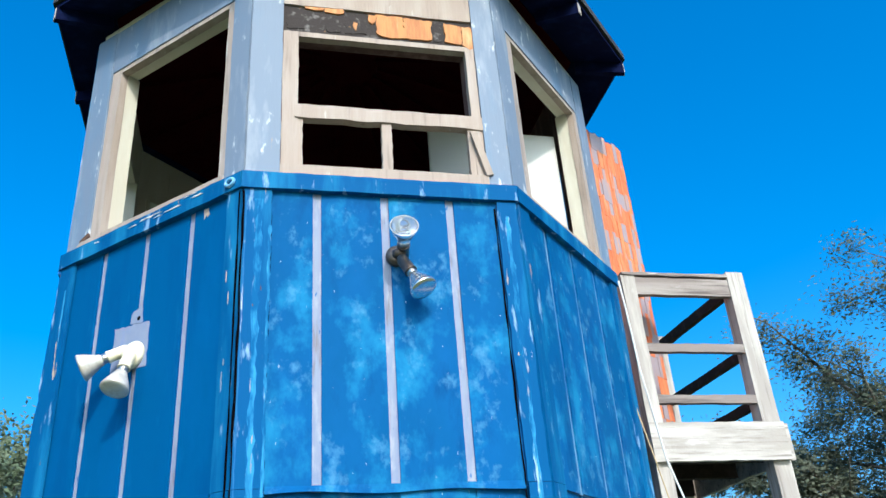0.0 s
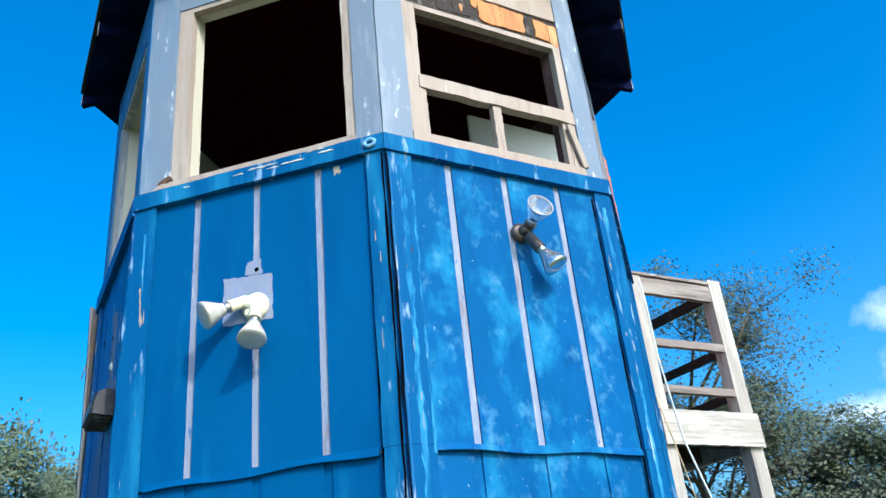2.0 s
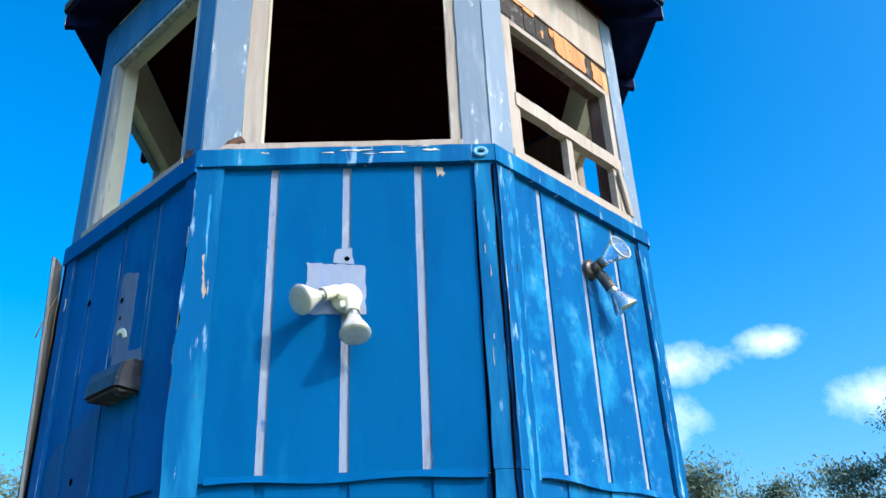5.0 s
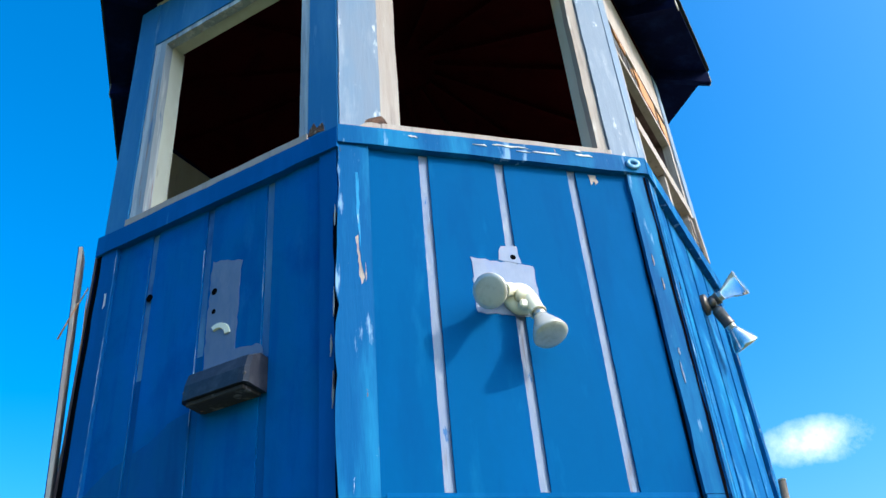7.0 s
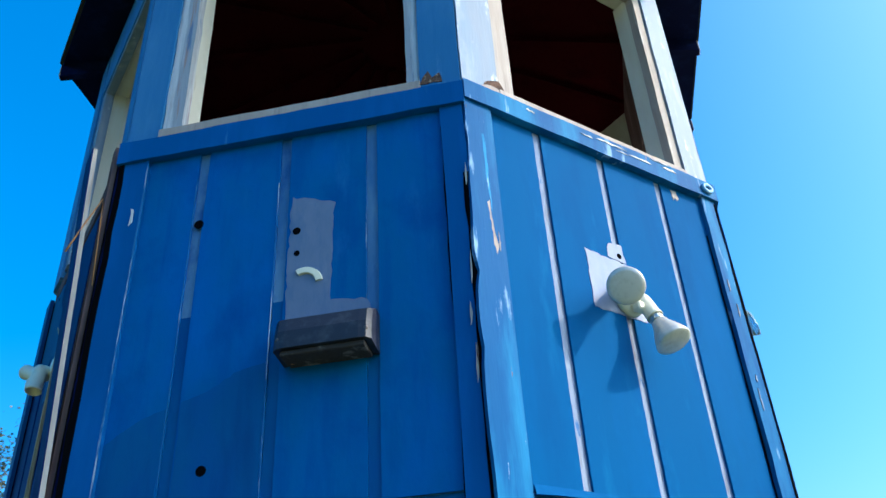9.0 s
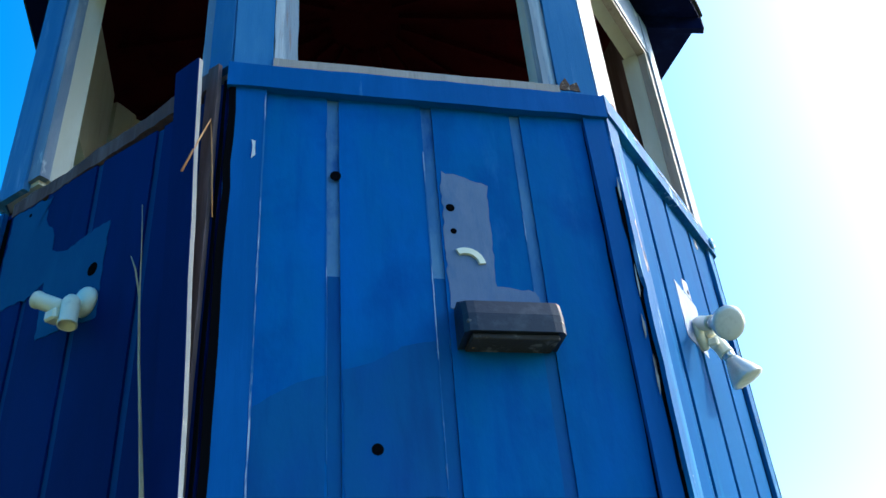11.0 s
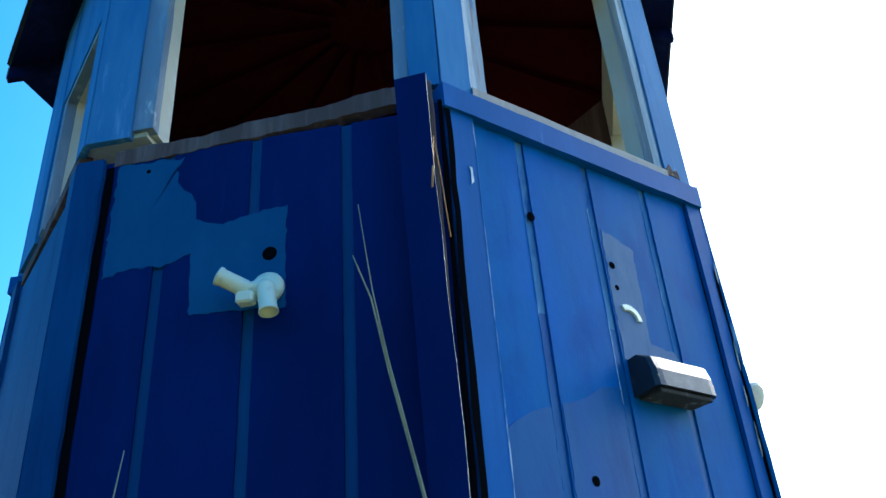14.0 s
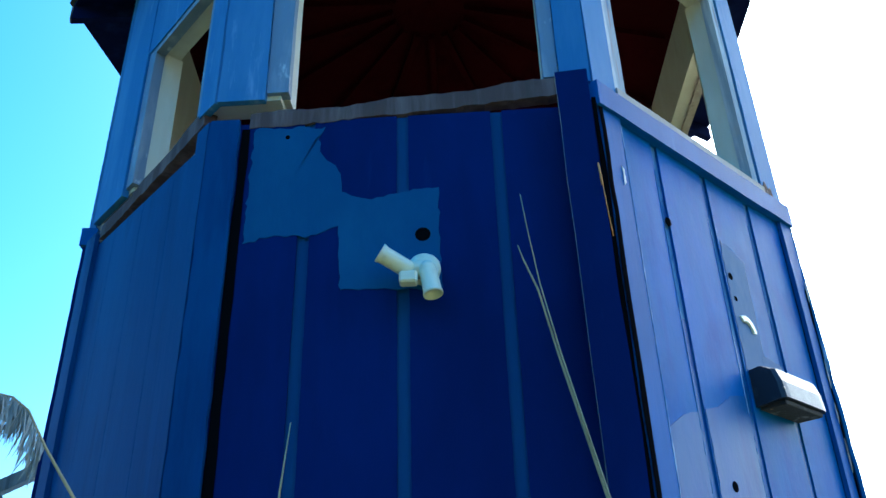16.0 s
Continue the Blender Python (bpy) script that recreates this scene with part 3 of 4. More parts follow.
def ring_sheet(inner, up):
    bm = bmesh.new()
    loops = [[bm.verts.new(corner(i, rr, uu)) for i in range(8)] for rr, uu in ((EAVE_R, up), (EAVE_R, up + 0.025), (inner, up + 0.025), (inner, up))]
    for a in range(4):
        for i in range(8):
            bm.faces.new((loops[a][i], loops[a][(i + 1) % 8], loops[(a + 1) % 4][(i + 1) % 8], loops[(a + 1) % 4][i]))
    bmesh.ops.recalc_face_normals(bm, faces=bm.faces)
    return bm


def build_roof():
    made = [part("roof", cone_sheet(EAVE_R + 0.02, 0.066, 0.05), roofing, tower, "dark eight-sided roof"),
            part("soffit", ring_sheet(1.585, 0.03), dark_soffit, tower, "near-black navy underside of the eaves"),
            part("ceiling", cone_sheet(1.58, 0.03, 0.015), maroon, tower, "maroon boarded ceiling, darkened for the unlit cabin")]
    for n in range(16):
        an, even = radians(22.5 * n + 22.5), n % 2 == 0
        reach = EAVE_R - 0.004 if even else EAVE_R * math.cos(radians(22.5)) - 0.004
        z = EAVES[n // 2] if even else (EAVES[n // 2] + EAVES[(n // 2 + 1) % 8]) / 2
        fall = (APEX - z) / (reach + 0.004)
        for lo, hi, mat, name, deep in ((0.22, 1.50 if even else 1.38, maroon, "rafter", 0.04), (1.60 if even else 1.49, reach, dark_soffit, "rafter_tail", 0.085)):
            bm, vs = bmesh.new(), []
            for r in (lo, hi):
                zt = APEX + 0.028 - fall * r
                for side in (-0.02, 0.02):
                    vs += [bm.verts.new((r, side, zt)), bm.verts.new((r, side, zt - deep))]
            for q in ((0, 1, 3, 2), (4, 6, 7, 5), (0, 4, 5, 1), (2, 3, 7, 6), (0, 2, 6, 4), (1, 5, 7, 3)):
                bm.faces.new([vs[i] for i in q])
            bmesh.ops.recalc_face_normals(bm, faces=bm.faces)
            bmesh.ops.transform(bm, matrix=Matrix.Rotation(an, 4, "Z"), verts=bm.verts)
            tail = part(name, bm, mat, tower)
            made.append(tail)
            if name == "rafter_tail":
                zt = APEX + 0.028 - fall * hi
                part("end_grain", box(hi + 0.001, hi + 0.006, -0.021, 0.021, zt - 0.083, zt - 0.004, 0.002, Matrix.Rotation(an, 4, "Z")), grey_wood, tail, "pale sawn rafter end")
    for ob in made:
        ob.location = (0.024, -0.044, 0)


build_roof()
part("partition", box(0.455, 1.295, -0.60, -0.578, 2.765, 4.72, 0.003), white_board, tower, "white board wall standing inside")
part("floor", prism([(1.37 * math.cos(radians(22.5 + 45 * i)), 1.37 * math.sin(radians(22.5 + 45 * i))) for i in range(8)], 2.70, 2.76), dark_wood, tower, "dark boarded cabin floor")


# ---- loose and broken pieces on the tower ----
def local(k, u, out, z):
    """A point by its place on face k: to the right, outwards, up."""
    return face(k) @ Vector((u, -AP - out, z))


def way(k, u, out, z):
    return (face(k).to_3x3() @ Vector((u, -out, z))).normalized()


def patch(k, outline, mat, name, label="", out=0.0146, deep=0.0012, ragged=0.004, seed=0, parent=None):
    """A thin coat with a ragged outline on a face."""
    rng, pts = random.Random(seed), []
    for (x0, z0), (x1, z1) in zip(outline, outline[1:] + outline[:1]):
        n = max(1, int(math.hypot(x1 - x0, z1 - z0) / 0.018))
        for i in range(n):
            f = i / n
            pts.append((x0 + (x1 - x0) * f + rng.uniform(-ragged, ragged), z0 + (z1 - z0) * f + rng.uniform(-ragged, ragged)))
    bm = bmesh.new()
    lo = [bm.verts.new(local(k, x, out - deep, z)) for x, z in pts]
    hi = [bm.verts.new(local(k, x, out + deep, z)) for x, z in pts]
    n = len(pts)
    for i in range(n):
        bm.faces.new((lo[i], lo[(i + 1) % n], hi[(i + 1) % n], hi[i]))
    top, base = bm.verts.new(sum((v.co for v in hi), Vector()) / n), bm.verts.new(sum((v.co for v in lo), Vector()) / n)
    for i in range(n):
        bm.faces.new((hi[i], hi[(i + 1) % n], top)), bm.faces.new((lo[(i + 1) % n], lo[i], base))
    bmesh.ops.recalc_face_normals(bm, faces=bm.faces)
    return part(name, bm, mat, parent or tower, label)


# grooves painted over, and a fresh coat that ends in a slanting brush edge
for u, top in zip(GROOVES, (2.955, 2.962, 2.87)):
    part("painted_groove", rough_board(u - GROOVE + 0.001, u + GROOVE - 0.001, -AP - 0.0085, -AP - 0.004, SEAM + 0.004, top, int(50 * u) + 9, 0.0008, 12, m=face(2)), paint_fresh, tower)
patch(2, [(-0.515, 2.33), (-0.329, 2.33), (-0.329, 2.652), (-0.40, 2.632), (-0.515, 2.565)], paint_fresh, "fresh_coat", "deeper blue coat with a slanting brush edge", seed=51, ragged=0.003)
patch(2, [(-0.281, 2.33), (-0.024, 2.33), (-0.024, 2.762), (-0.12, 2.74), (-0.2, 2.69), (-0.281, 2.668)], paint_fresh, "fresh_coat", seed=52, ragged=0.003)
# undercoat left where fittings once hung
patch(1, [(-0.158, 3.182), (0.08, 3.164), (0.078, 2.95), (-0.158, 2.96)], primer, "bare_patch", "pale undercoat patch behind the lamp", seed=1)
patch(1, [(-0.056, 3.178), (-0.04, 3.236), (0.022, 3.245), (0.03, 3.17)], primer, "bare_patch", out=0.0153, seed=6, deep=0.0008)
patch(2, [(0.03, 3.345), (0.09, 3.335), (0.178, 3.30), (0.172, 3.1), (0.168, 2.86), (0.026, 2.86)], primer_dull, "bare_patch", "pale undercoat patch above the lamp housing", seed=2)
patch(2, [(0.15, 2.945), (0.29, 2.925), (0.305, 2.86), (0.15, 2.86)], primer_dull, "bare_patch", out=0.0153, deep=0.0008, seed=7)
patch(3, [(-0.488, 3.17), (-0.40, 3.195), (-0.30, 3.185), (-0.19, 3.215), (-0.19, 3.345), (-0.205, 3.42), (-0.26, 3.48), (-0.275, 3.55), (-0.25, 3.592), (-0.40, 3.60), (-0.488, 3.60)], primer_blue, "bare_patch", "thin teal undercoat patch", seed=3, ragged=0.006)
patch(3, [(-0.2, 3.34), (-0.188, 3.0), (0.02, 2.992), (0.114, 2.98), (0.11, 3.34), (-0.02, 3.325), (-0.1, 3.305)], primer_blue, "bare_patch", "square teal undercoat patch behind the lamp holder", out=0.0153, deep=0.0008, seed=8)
patch(1, [(0.382, 3.622), (0.412, 3.622), (0.416, 3.585), (0.404, 3.575), (0.398, 3.59), (0.388, 3.572)], old_wood, "paint_chip", "flaked paint chip showing wood", seed=4)
for k, u, z, r in ((2, -0.298, 3.303, 0.017), (2, -0.196, 2.454, 0.016), (2, 0.052, 3.21, 0.014), (2, 0.056, 3.125, 0.010), (3, 0.06, 3.172, 0.024), (3, -0.375, 3.56, 0.008), (1, 0.003, 3.195, 0.011)):
    part("hole", lathe([(r, 0.0), (r, 0.0025)], aim(local(k, u, 0.0142, z), way(k, 0, 1, 0)), 12), black, tower)
rng = random.Random(12)
# splintered paint and wood along the corners
for k, u0, u1, z0, z1, n in ((1, -0.63, -0.60, 2.0, 3.55, 14), (1, 0.56, 0.60, 2.0, 3.5, 5), (0, -0.60, -0.53, 2.2, 3.6, 6), (0, 0.54, 0.6, 2.2, 3.6, 4), (1, -0.585, -0.54, 2.4, 3.6, 5)):
    for i in range(n):
        u, z, h, w = rng.uniform(u0, u1), rng.uniform(z0, z1), rng.uniform(0.015, 0.09), rng.uniform(0.0015, 0.005)
        patch(k, [(u - 0.2 * w, z), (u + w * 0.5, z + 0.12 * h), (u + w, z + h * 0.45), (u + 0.4 * w, z + 0.55 * h), (u + 0.5 * w, z + 0.8 * h), (u, z + h), (u - 0.6 * w, z + 0.6 * h), (u - w, z + 0.35 * h)], rng.choice([old_wood, paint_post, old_wood, bare_dark]), "splinter", out=0.0335, deep=0.0014, ragged=0.0015, seed=i + 10 * k)
patch(1, [(-0.574, 3.22), (-0.566, 3.225), (-0.562, 3.13), (-0.551, 3.06), (-0.556, 3.03), (-0.565, 3.065), (-0.569, 3.12)], old_wood, "splinter", "split strip of bare wood", out=0.034, seed=31)
for u, z, w, h in ((0.31, 3.71, 0.05, 0.005), (0.05, 3.695, 0.08, 0.008), (0.36, 3.692, 0.04, 0.008), (-0.08, 3.685, 0.03, 0.006), (0.2, 3.682, 0.06, 0.006), (-0.35, 3.69, 0.02, 0.008), (0.1, 3.676, 0.03, 0.005)):
    patch(1, [(u - w, z), (u, z - h * 0.5), (u + w * 0.5, z - h * 0.2), (u + w, z - h * 0.5), (u + w * 0.6, z + h * 0.4), (u + 0.1 * w, z + h * 0.1), (u - w * 0.4, z + h * 0.6)], white_board, "paint_chip", out=0.0465, ragged=0.003, seed=int(1000 * u))
# edges of boards and grooves where the paint has worn away; on face 2 the pale lines also paint in sun caught there
for k, u, w, z0, z1, o, mat in ((2, -0.516, 0.0022, 1.6, 3.60, 0.033, lit_worn_edge), (2, -0.325, 0.0014, 2.42, 3.5, 0.0155, lit_worn_edge), (2, -0.02, 0.0014, 2.35, 3.42, 0.0155, lit_worn_edge), (2, 0.285, 0.0012, 2.9, 3.5, 0.0155, lit_worn_edge),
                                (0, -0.556, 0.012, 1.9, 3.58, 0.0335, worn_blue), (0, -0.508, 0.006, 2.3, 3.45, 0.0335, worn_blue), (1, -0.565, 0.005, 2.0, 3.5, 0.0345, worn_blue), (0, 0.575, 0.010, 2.1, 3.55, 0.0335, worn_blue), (0, -0.612, 0.003, 2.0, 3.6, 0.0335, lit_worn_edge)):
    part("lit_worn_edge", rough_board(u - w, u + w, -AP - o, -AP - o + 0.002, z0, z1, int(700 * u) + k, w * 0.6, 44, m=face(k)), mat, tower)
patch(2, [(-0.552, 3.405), (-0.541, 3.40), (-0.538, 3.35), (-0.55, 3.335), (-0.547, 3.365)], white_board, "paint_chip", out=0.0335, ragged=0.002, seed=61)
for i in range(9):
    u, z, h, w = rng.uniform(0.60, 0.632), rng.uniform(2.0, 3.3), rng.uniform(0.03, 0.14), rng.uniform(0.0015, 0.004)
    patch(2, [(u - w, z), (u + 0.5 * w, z + 0.15 * h), (u + w, z + 0.5 * h), (u + 0.2 * w, z + h), (u - w, z + 0.5 * h)], rng.choice([old_wood, dull_white, bare_dark]), "splinter", out=0.037, deep=0.0014, ragged=0.0012, seed=70 + i)
# open joints beside the corner boards
for k, u0, u1, z0, z1, o in ((1, 0.534, 0.545, 1.6, 3.45, 0.0155), (0, 0.520, 0.527, 1.6, 3.6, 0.0155), (0, -0.507, -0.502, 2.4, 3.6, 0.0155), (3, -0.530, -0.501, 0.5, 3.6, 0.017), (2, -0.628, -0.606, 1.0, 3.62, 0.0335), (1, -0.630, -0.622, 1.4, 3.3, 0.0335), (2, 0.545, 0.551, 1.6, 3.6, 0.0155), (2, 0.611, 0.632, 1.5, 3.32, 0.0338), (0, -0.628, -0.619, 1.6, 3.62, 0.0335), (1, 0.617, 0.626, 1.6, 3.62, 0.0335)):
    part("open_joint", rough_board(u0, u1, -AP - o, -AP - o + 0.001, z0, z1, int(900 * u0) + k, 0.003, 26, m=face(k)), black, tower)
# rotten feet of the window posts
patch(1, [(-0.53, 3.735), (-0.44, 3.735), (-0.445, 3.785), (-0.465, 3.80), (-0.49, 3.785), (-0.52, 3.76)], rot, "rot", "crumbling rotten foot of a post", out=0.0235, seed=41, ragged=0.006)
patch(1, [(-0.555, 3.73), (-0.45, 3.73), (-0.46, 3.752), (-0.52, 3.757)], old_wood, "rot", out=0.0255, seed=42, ragged=0.004)
patch(2, [(0.49, 3.735), (0.57, 3.735), (0.555, 3.775), (0.53, 3.765), (0.51, 3.79), (0.495, 3.77)], rot, "rot", "crumbling rotten foot of a post", out=0.0235, seed=43, ragged=0.006)
# a warped skirt of the upper sheet
for k, tilt in ((0, 0.014), (1, 0.008)):
    bm = bmesh.new()
    rows = []
    for i in range(15):
        x = -0.50 + 1.02 * i / 14
        o = 0.016 + tilt * (0.5 + 0.5 * math.sin(i * 0.55 + k))
        z = SEAM - 0.008 + 0.006 * math.sin(i * 0.8)
        rows.append([bm.verts.new(local(k, x, a, b)) for a, b in ((0.0146, SEAM + 0.022), (o, z), (o - 0.008, z - 0.001), (0.008, SEAM + 0.018))])
    for a, b in zip(rows, rows[1:]):
        for j in range(4):
            bm.faces.new((a[j], b[j], b[(j + 1) % 4], a[(j + 1) % 4]))
    bmesh.ops.recalc_face_normals(bm, faces=bm.faces)
    part("warped_lip", bm, SKINS[k], tower)

# split orange shingles above the first window
rng = random.Random(3)
for u0, u1, z0, z1 in ((-0.365, -0.27, 4.735, 4.775), (-0.268, -0.17, 4.73, 4.77), (0.0, 0.14, 4.61, 4.74), (0.142, 0.29, 4.60, 4.735), (0.36, 0.45, 4.60, 4.72), (0.452, 0.535, 4.595, 4.715), (-0.04, -0.002, 4.70, 4.735), (-0.12, -0.10, 4.64, 4.67)):
    patch(0, [(u0, z0), ((u0 + u1) / 2, z0 - rng.uniform(0, 0.025)), (u1, z0 + rng.uniform(-0.01, 0.01)), (u1, z1), (u0, z1 + 0.006)], orange_wood, "shingle", "split orange wooden shingle", out=-0.004 + 0.012, deep=0.005, ragged=0.005, seed=int(u0 * 100))
for u0, u1 in ((-0.455, -0.37), (-0.26, -0.18), (-0.16, -0.05), (0.30, 0.35)):
    patch(0, [(u0, 4.60), (u1, 4.61), (u1, 4.70), (u0, 4.72)], char, "shingle", "blackened shingle", out=0.004, deep=0.004, ragged=0.006, seed=int(u0 * 90))
# a broken piece of frame hanging at the lower right of the same window
bm = box(-0.018, 0.018, -0.008, 0.008, -0.13, 0.13, 0.002, Matrix.Translation(local(0, 0.485, 0.03, 3.90)) @ pose(0, 0, 0, 0, -14, 0))
part("broken_stop", bm, old_wood, tower, "splintered strip of window frame")
# the corner board that has come away and stands off the wall, bare wood behind
def leaning(u0, u1, near, far, z0, z1, seed):
    """A strip off face 3 that leans out towards its top, between two depths of the leaning plane."""
    rng, bm, rows = random.Random(seed), bmesh.new(), []
    for i in range(15):
        z = z0 + (z1 - z0) * i / 14
        out = 0.036 + 0.045 * max(0.0, z - 1.7)
        a, b = u0 - 0.017 * (z - 3) + rng.uniform(-0.003, 0.003), u1 - 0.017 * (z - 3) + rng.uniform(-0.003, 0.003)
        lift = rng.uniform(0, 0.012) if i == 14 else 0.0
        rows.append([bm.verts.new(local(3, *p)) for p in ((a, out + near, z), (b, out + near, z + lift), (b, out + far, z + lift), (a, out + far, z))])
    for a, b in zip(rows, rows[1:]):
        for j in range(4):
            bm.faces.new((a[j], b[j], b[(j + 1) % 4], a[(j + 1) % 4]))
    bm.faces.new(rows[0]), bm.faces.new(rows[-1][::-1])
    bmesh.ops.recalc_face_normals(bm, faces=bm.faces)
    return bm


loose = part("loose_corner_board", leaning(0.505, 0.606, -0.003, 0.0, 1.0, 3.675, 3), paint_sunless, tower, "blue corner board come loose at the top")
part("bare_back", leaning(0.5055, 0.6055, -0.018, -0.0032, 1.0, 3.675, 3), grey_wood, loose, "bare weathered back of the loose board")
part("bare_strip", rough_board(0.555, 0.603, -AP - 0.048, -AP - 0.0325, 1.0, 3.715, 77, 0.003, 20, m=face(3)), bare_dark, tower, "bare weathered wood strip at the corner")
part("open_joint", rough_board(0.615, 0.632, -AP - 0.0345, -AP - 0.0325, 1.0, 3.64, 78, 0.002, 20, m=face(3)), black, tower)
# ring on the ledge
bm = bmesh.new()
m = aim(local(1, 0.575, 0.052, 3.672), way(1, 0, 1, 0))
ring = [[bm.verts.new(m @ Vector(((0.024 + 0.009 * math.cos(b)) * math.cos(a), (0.017 + 0.009 * math.cos(b)) * math.sin(a), 0.008 * math.sin(b)))) for b in [j * math.pi / 4 for j in range(8)]] for a in [i * math.pi / 12 for i in range(24)]]
for i in range(24):
    for j in range(8):
        bm.faces.new((ring[i][j], ring[(i + 1) % 24][j], ring[(i + 1) % 24][(j + 1) % 8], ring[i][(j + 1) % 8]))
tagged(link_mesh("cable_ring", bm, ring_blue, smooth=True), "pale blue plastic ring screwed to the ledge", "ring")


# ---- lamps ----
def bulb(parent, place, point, glass, name="bulb"):
    """A reflector flood bulb; place: the middle of its face, point: where it faces."""
    m = aim(Vector(place) - Vector(point).normalized() * 0.128, point)
    b = part(name, lathe([(0.020, 0.0), (0.021, 0.028), (0.027, 0.034), (0.030, 0.046), (0.040, 0.066), (0.052, 0.092), (0.0595, 0.112), (0.061, 0.120), (0.0585, 0.124), (0.045, 0.127), (0.02, 0.1285)], m, 28), glass, parent, smooth=True)
    part("screw_base", lathe([(0.0215, -0.012), (0.0235, -0.006), (0.0215, 0.0), (0.0238, 0.007), (0.0215, 0.014), (0.0238, 0.021), (0.0215, 0.029)], m, 16), steel, b, "shiny ribbed screw base", smooth=True)
    return b


def socket(parent, place, point, mat, length=0.085):
    m = aim(place, point)
    return part("socket", lathe([(0.018, -0.012), (0.025, 0.0), (0.0265, 0.01), (0.0265, length - 0.012), (0.029, length - 0.006), (0.029, length), (0.024, length), (0.024, length - 0.02)], m, 20), mat, parent, smooth=True)


def plate(parent, place, point, mat, r=0.056):
    return part("mounting_plate", lathe([(r, 0.0), (r, 0.012), (r * 0.93, 0.02), (r * 0.6, 0.027), (0.012, 0.03)], aim(place, point), 28), mat, parent, smooth=True)


lamp = tagged(new("twin_floodlight"), "cream plastic twin floodlight with two dusty reflector bulbs", "lamp")
lamp.location = (0, 0, 0)
plate(lamp, local(1, 0.004, 0.0155, 3.018), way(1, 0, 1, 0), cream_plastic, 0.062)
point = way(1, -0.62, 0.62, -0.42)
front = local(1, -0.163, 0.165, 2.958)
bulb(lamp, front, point, lamp_glass)
socket(lamp, front - point * 0.205, point, cream_plastic)
point = way(1, 0.12, 0.42, -1.0)
front = local(1, 0.048, 0.135, 2.82)
bulb(lamp, front, point, lamp_glass)
socket(lamp, front - point * 0.205, point, cream_plastic)
part("knuckle", lathe([(0.016, -0.03), (0.024, -0.02), (0.026, 0.0), (0.024, 0.02), (0.016, 0.03)], aim(local(1, 0.004, 0.052, 3.015), way(1, 1, 0, 0)), 16), cream_plastic, lamp, smooth=True)
part("eye_sensor", box(-0.026, 0.026, -0.018, 0.018, -0.016, 0.016, 0.006, Matrix.Translation(local(1, 0.006, 0.062, 2.972)) @ face(1)), cream_plastic, lamp, "small square sensor")

lamp = tagged(new("twin_floodlight"), "bronze twin floodlight with one clear and one silvered bulb", "lamp")
plate(lamp, local(0, 0.045, 0.0155, 3.325), way(0, 0, 1, 0), bronze, 0.05)
point = way(0, -0.12, 0.95, 0.28)
front = local(0, 0.05, 0.20, 3.385)
bulb(lamp, front, point, clear_glass)
socket(lamp, front - point * 0.195, point, bronze, 0.075)
point = way(0, 0.42, 0.38, -0.95)
front = local(0, 0.135, 0.135, 3.115)
bulb(lamp, front, point, silver)
socket(lamp, front - point * 0.205, point, bronze)
part("knuckle", lathe([(0.014, -0.03), (0.022, -0.02), (0.024, 0.0), (0.022, 0.02), (0.014, 0.03)], aim(local(0, 0.05, 0.05, 3.325), way(0, 1, 0, 0)), 16), bronze, lamp, smooth=True)
part("glass_rim", tube([front * 0 + aim(local(0, 0.05, 0.196, 3.385), way(0, -0.12, 0.95, 0.28)) @ Vector((0.061 * math.cos(i * math.pi / 16), 0.061 * math.sin(i * math.pi / 16), 0)) for i in range(33)], 0.0022, 5), lamp_glass, lamp, "bright rim of the clear bulb")

lamp = tagged(new("floodlight_holder"), "cream plastic twin lamp holder with no bulbs", "lamp")
plate(lamp, local(3, 0.062, 0.0155, 3.05), way(3, 0, 1, 0), cream_plastic, 0.05)
for u, o, z, d in ((0.02, 0.075, 3.025, (-0.78, 0.32, 0.42)), (0.075, 0.075, 3.03, (0.18, 0.12, -1.0))):
    p = way(3, *d)
    socket(lamp, local(3, u, o, z), p, cream_plastic, 0.095)
part("knuckle", lathe([(0.016, -0.034), (0.026, -0.02), (0.028, 0.0), (0.026, 0.02), (0.016, 0.034)], aim(local(3, 0.045, 0.06, 3.03), way(3, 1, 0.2, 0)), 16), cream_plastic, lamp, smooth=True)
part("eye_sensor", box(-0.026, 0.026, -0.02, 0.022, -0.018, 0.018, 0.006, Matrix.Translation(local(3, 0.022, 0.088, 2.99)) @ face(3)), cream_plastic, lamp, "small square sensor")

box_lamp = tagged(new("wall_pack_lamp"), "grey weathered wall lamp housing open underneath", "lamp")
bm = bmesh.new()
prof = [(0.0155, 2.86), (0.06, 2.865), (0.10, 2.845), (0.115, 2.80), (0.12, 2.745), (0.0155, 2.735)]
cols = [[bm.verts.new(local(2, u, 0.0155 + (o - 0.0155) * s, z - (1 - s) * 0.012)) for o, z in prof] for u, s in ((0.035, 0.86), (0.048, 0.98), (0.07, 1.0), (0.29, 1.0), (0.312, 0.98), (0.325, 0.86))]
for a, b in zip(cols, cols[1:]):
    for j in range(len(prof)):
        bm.faces.new((a[j], b[j], b[(j + 1) % len(prof)], a[(j + 1) % len(prof)]))
bm.faces.new(cols[0]), bm.faces.new(cols[-1][::-1])
bmesh.ops.triangulate(bm, faces=[f for f in bm.faces if len(f.verts) > 4], ngon_method="EAR_CLIP")
bmesh.ops.recalc_face_normals(bm, faces=bm.faces)
part("housing", bm, grey_plastic, box_lamp)
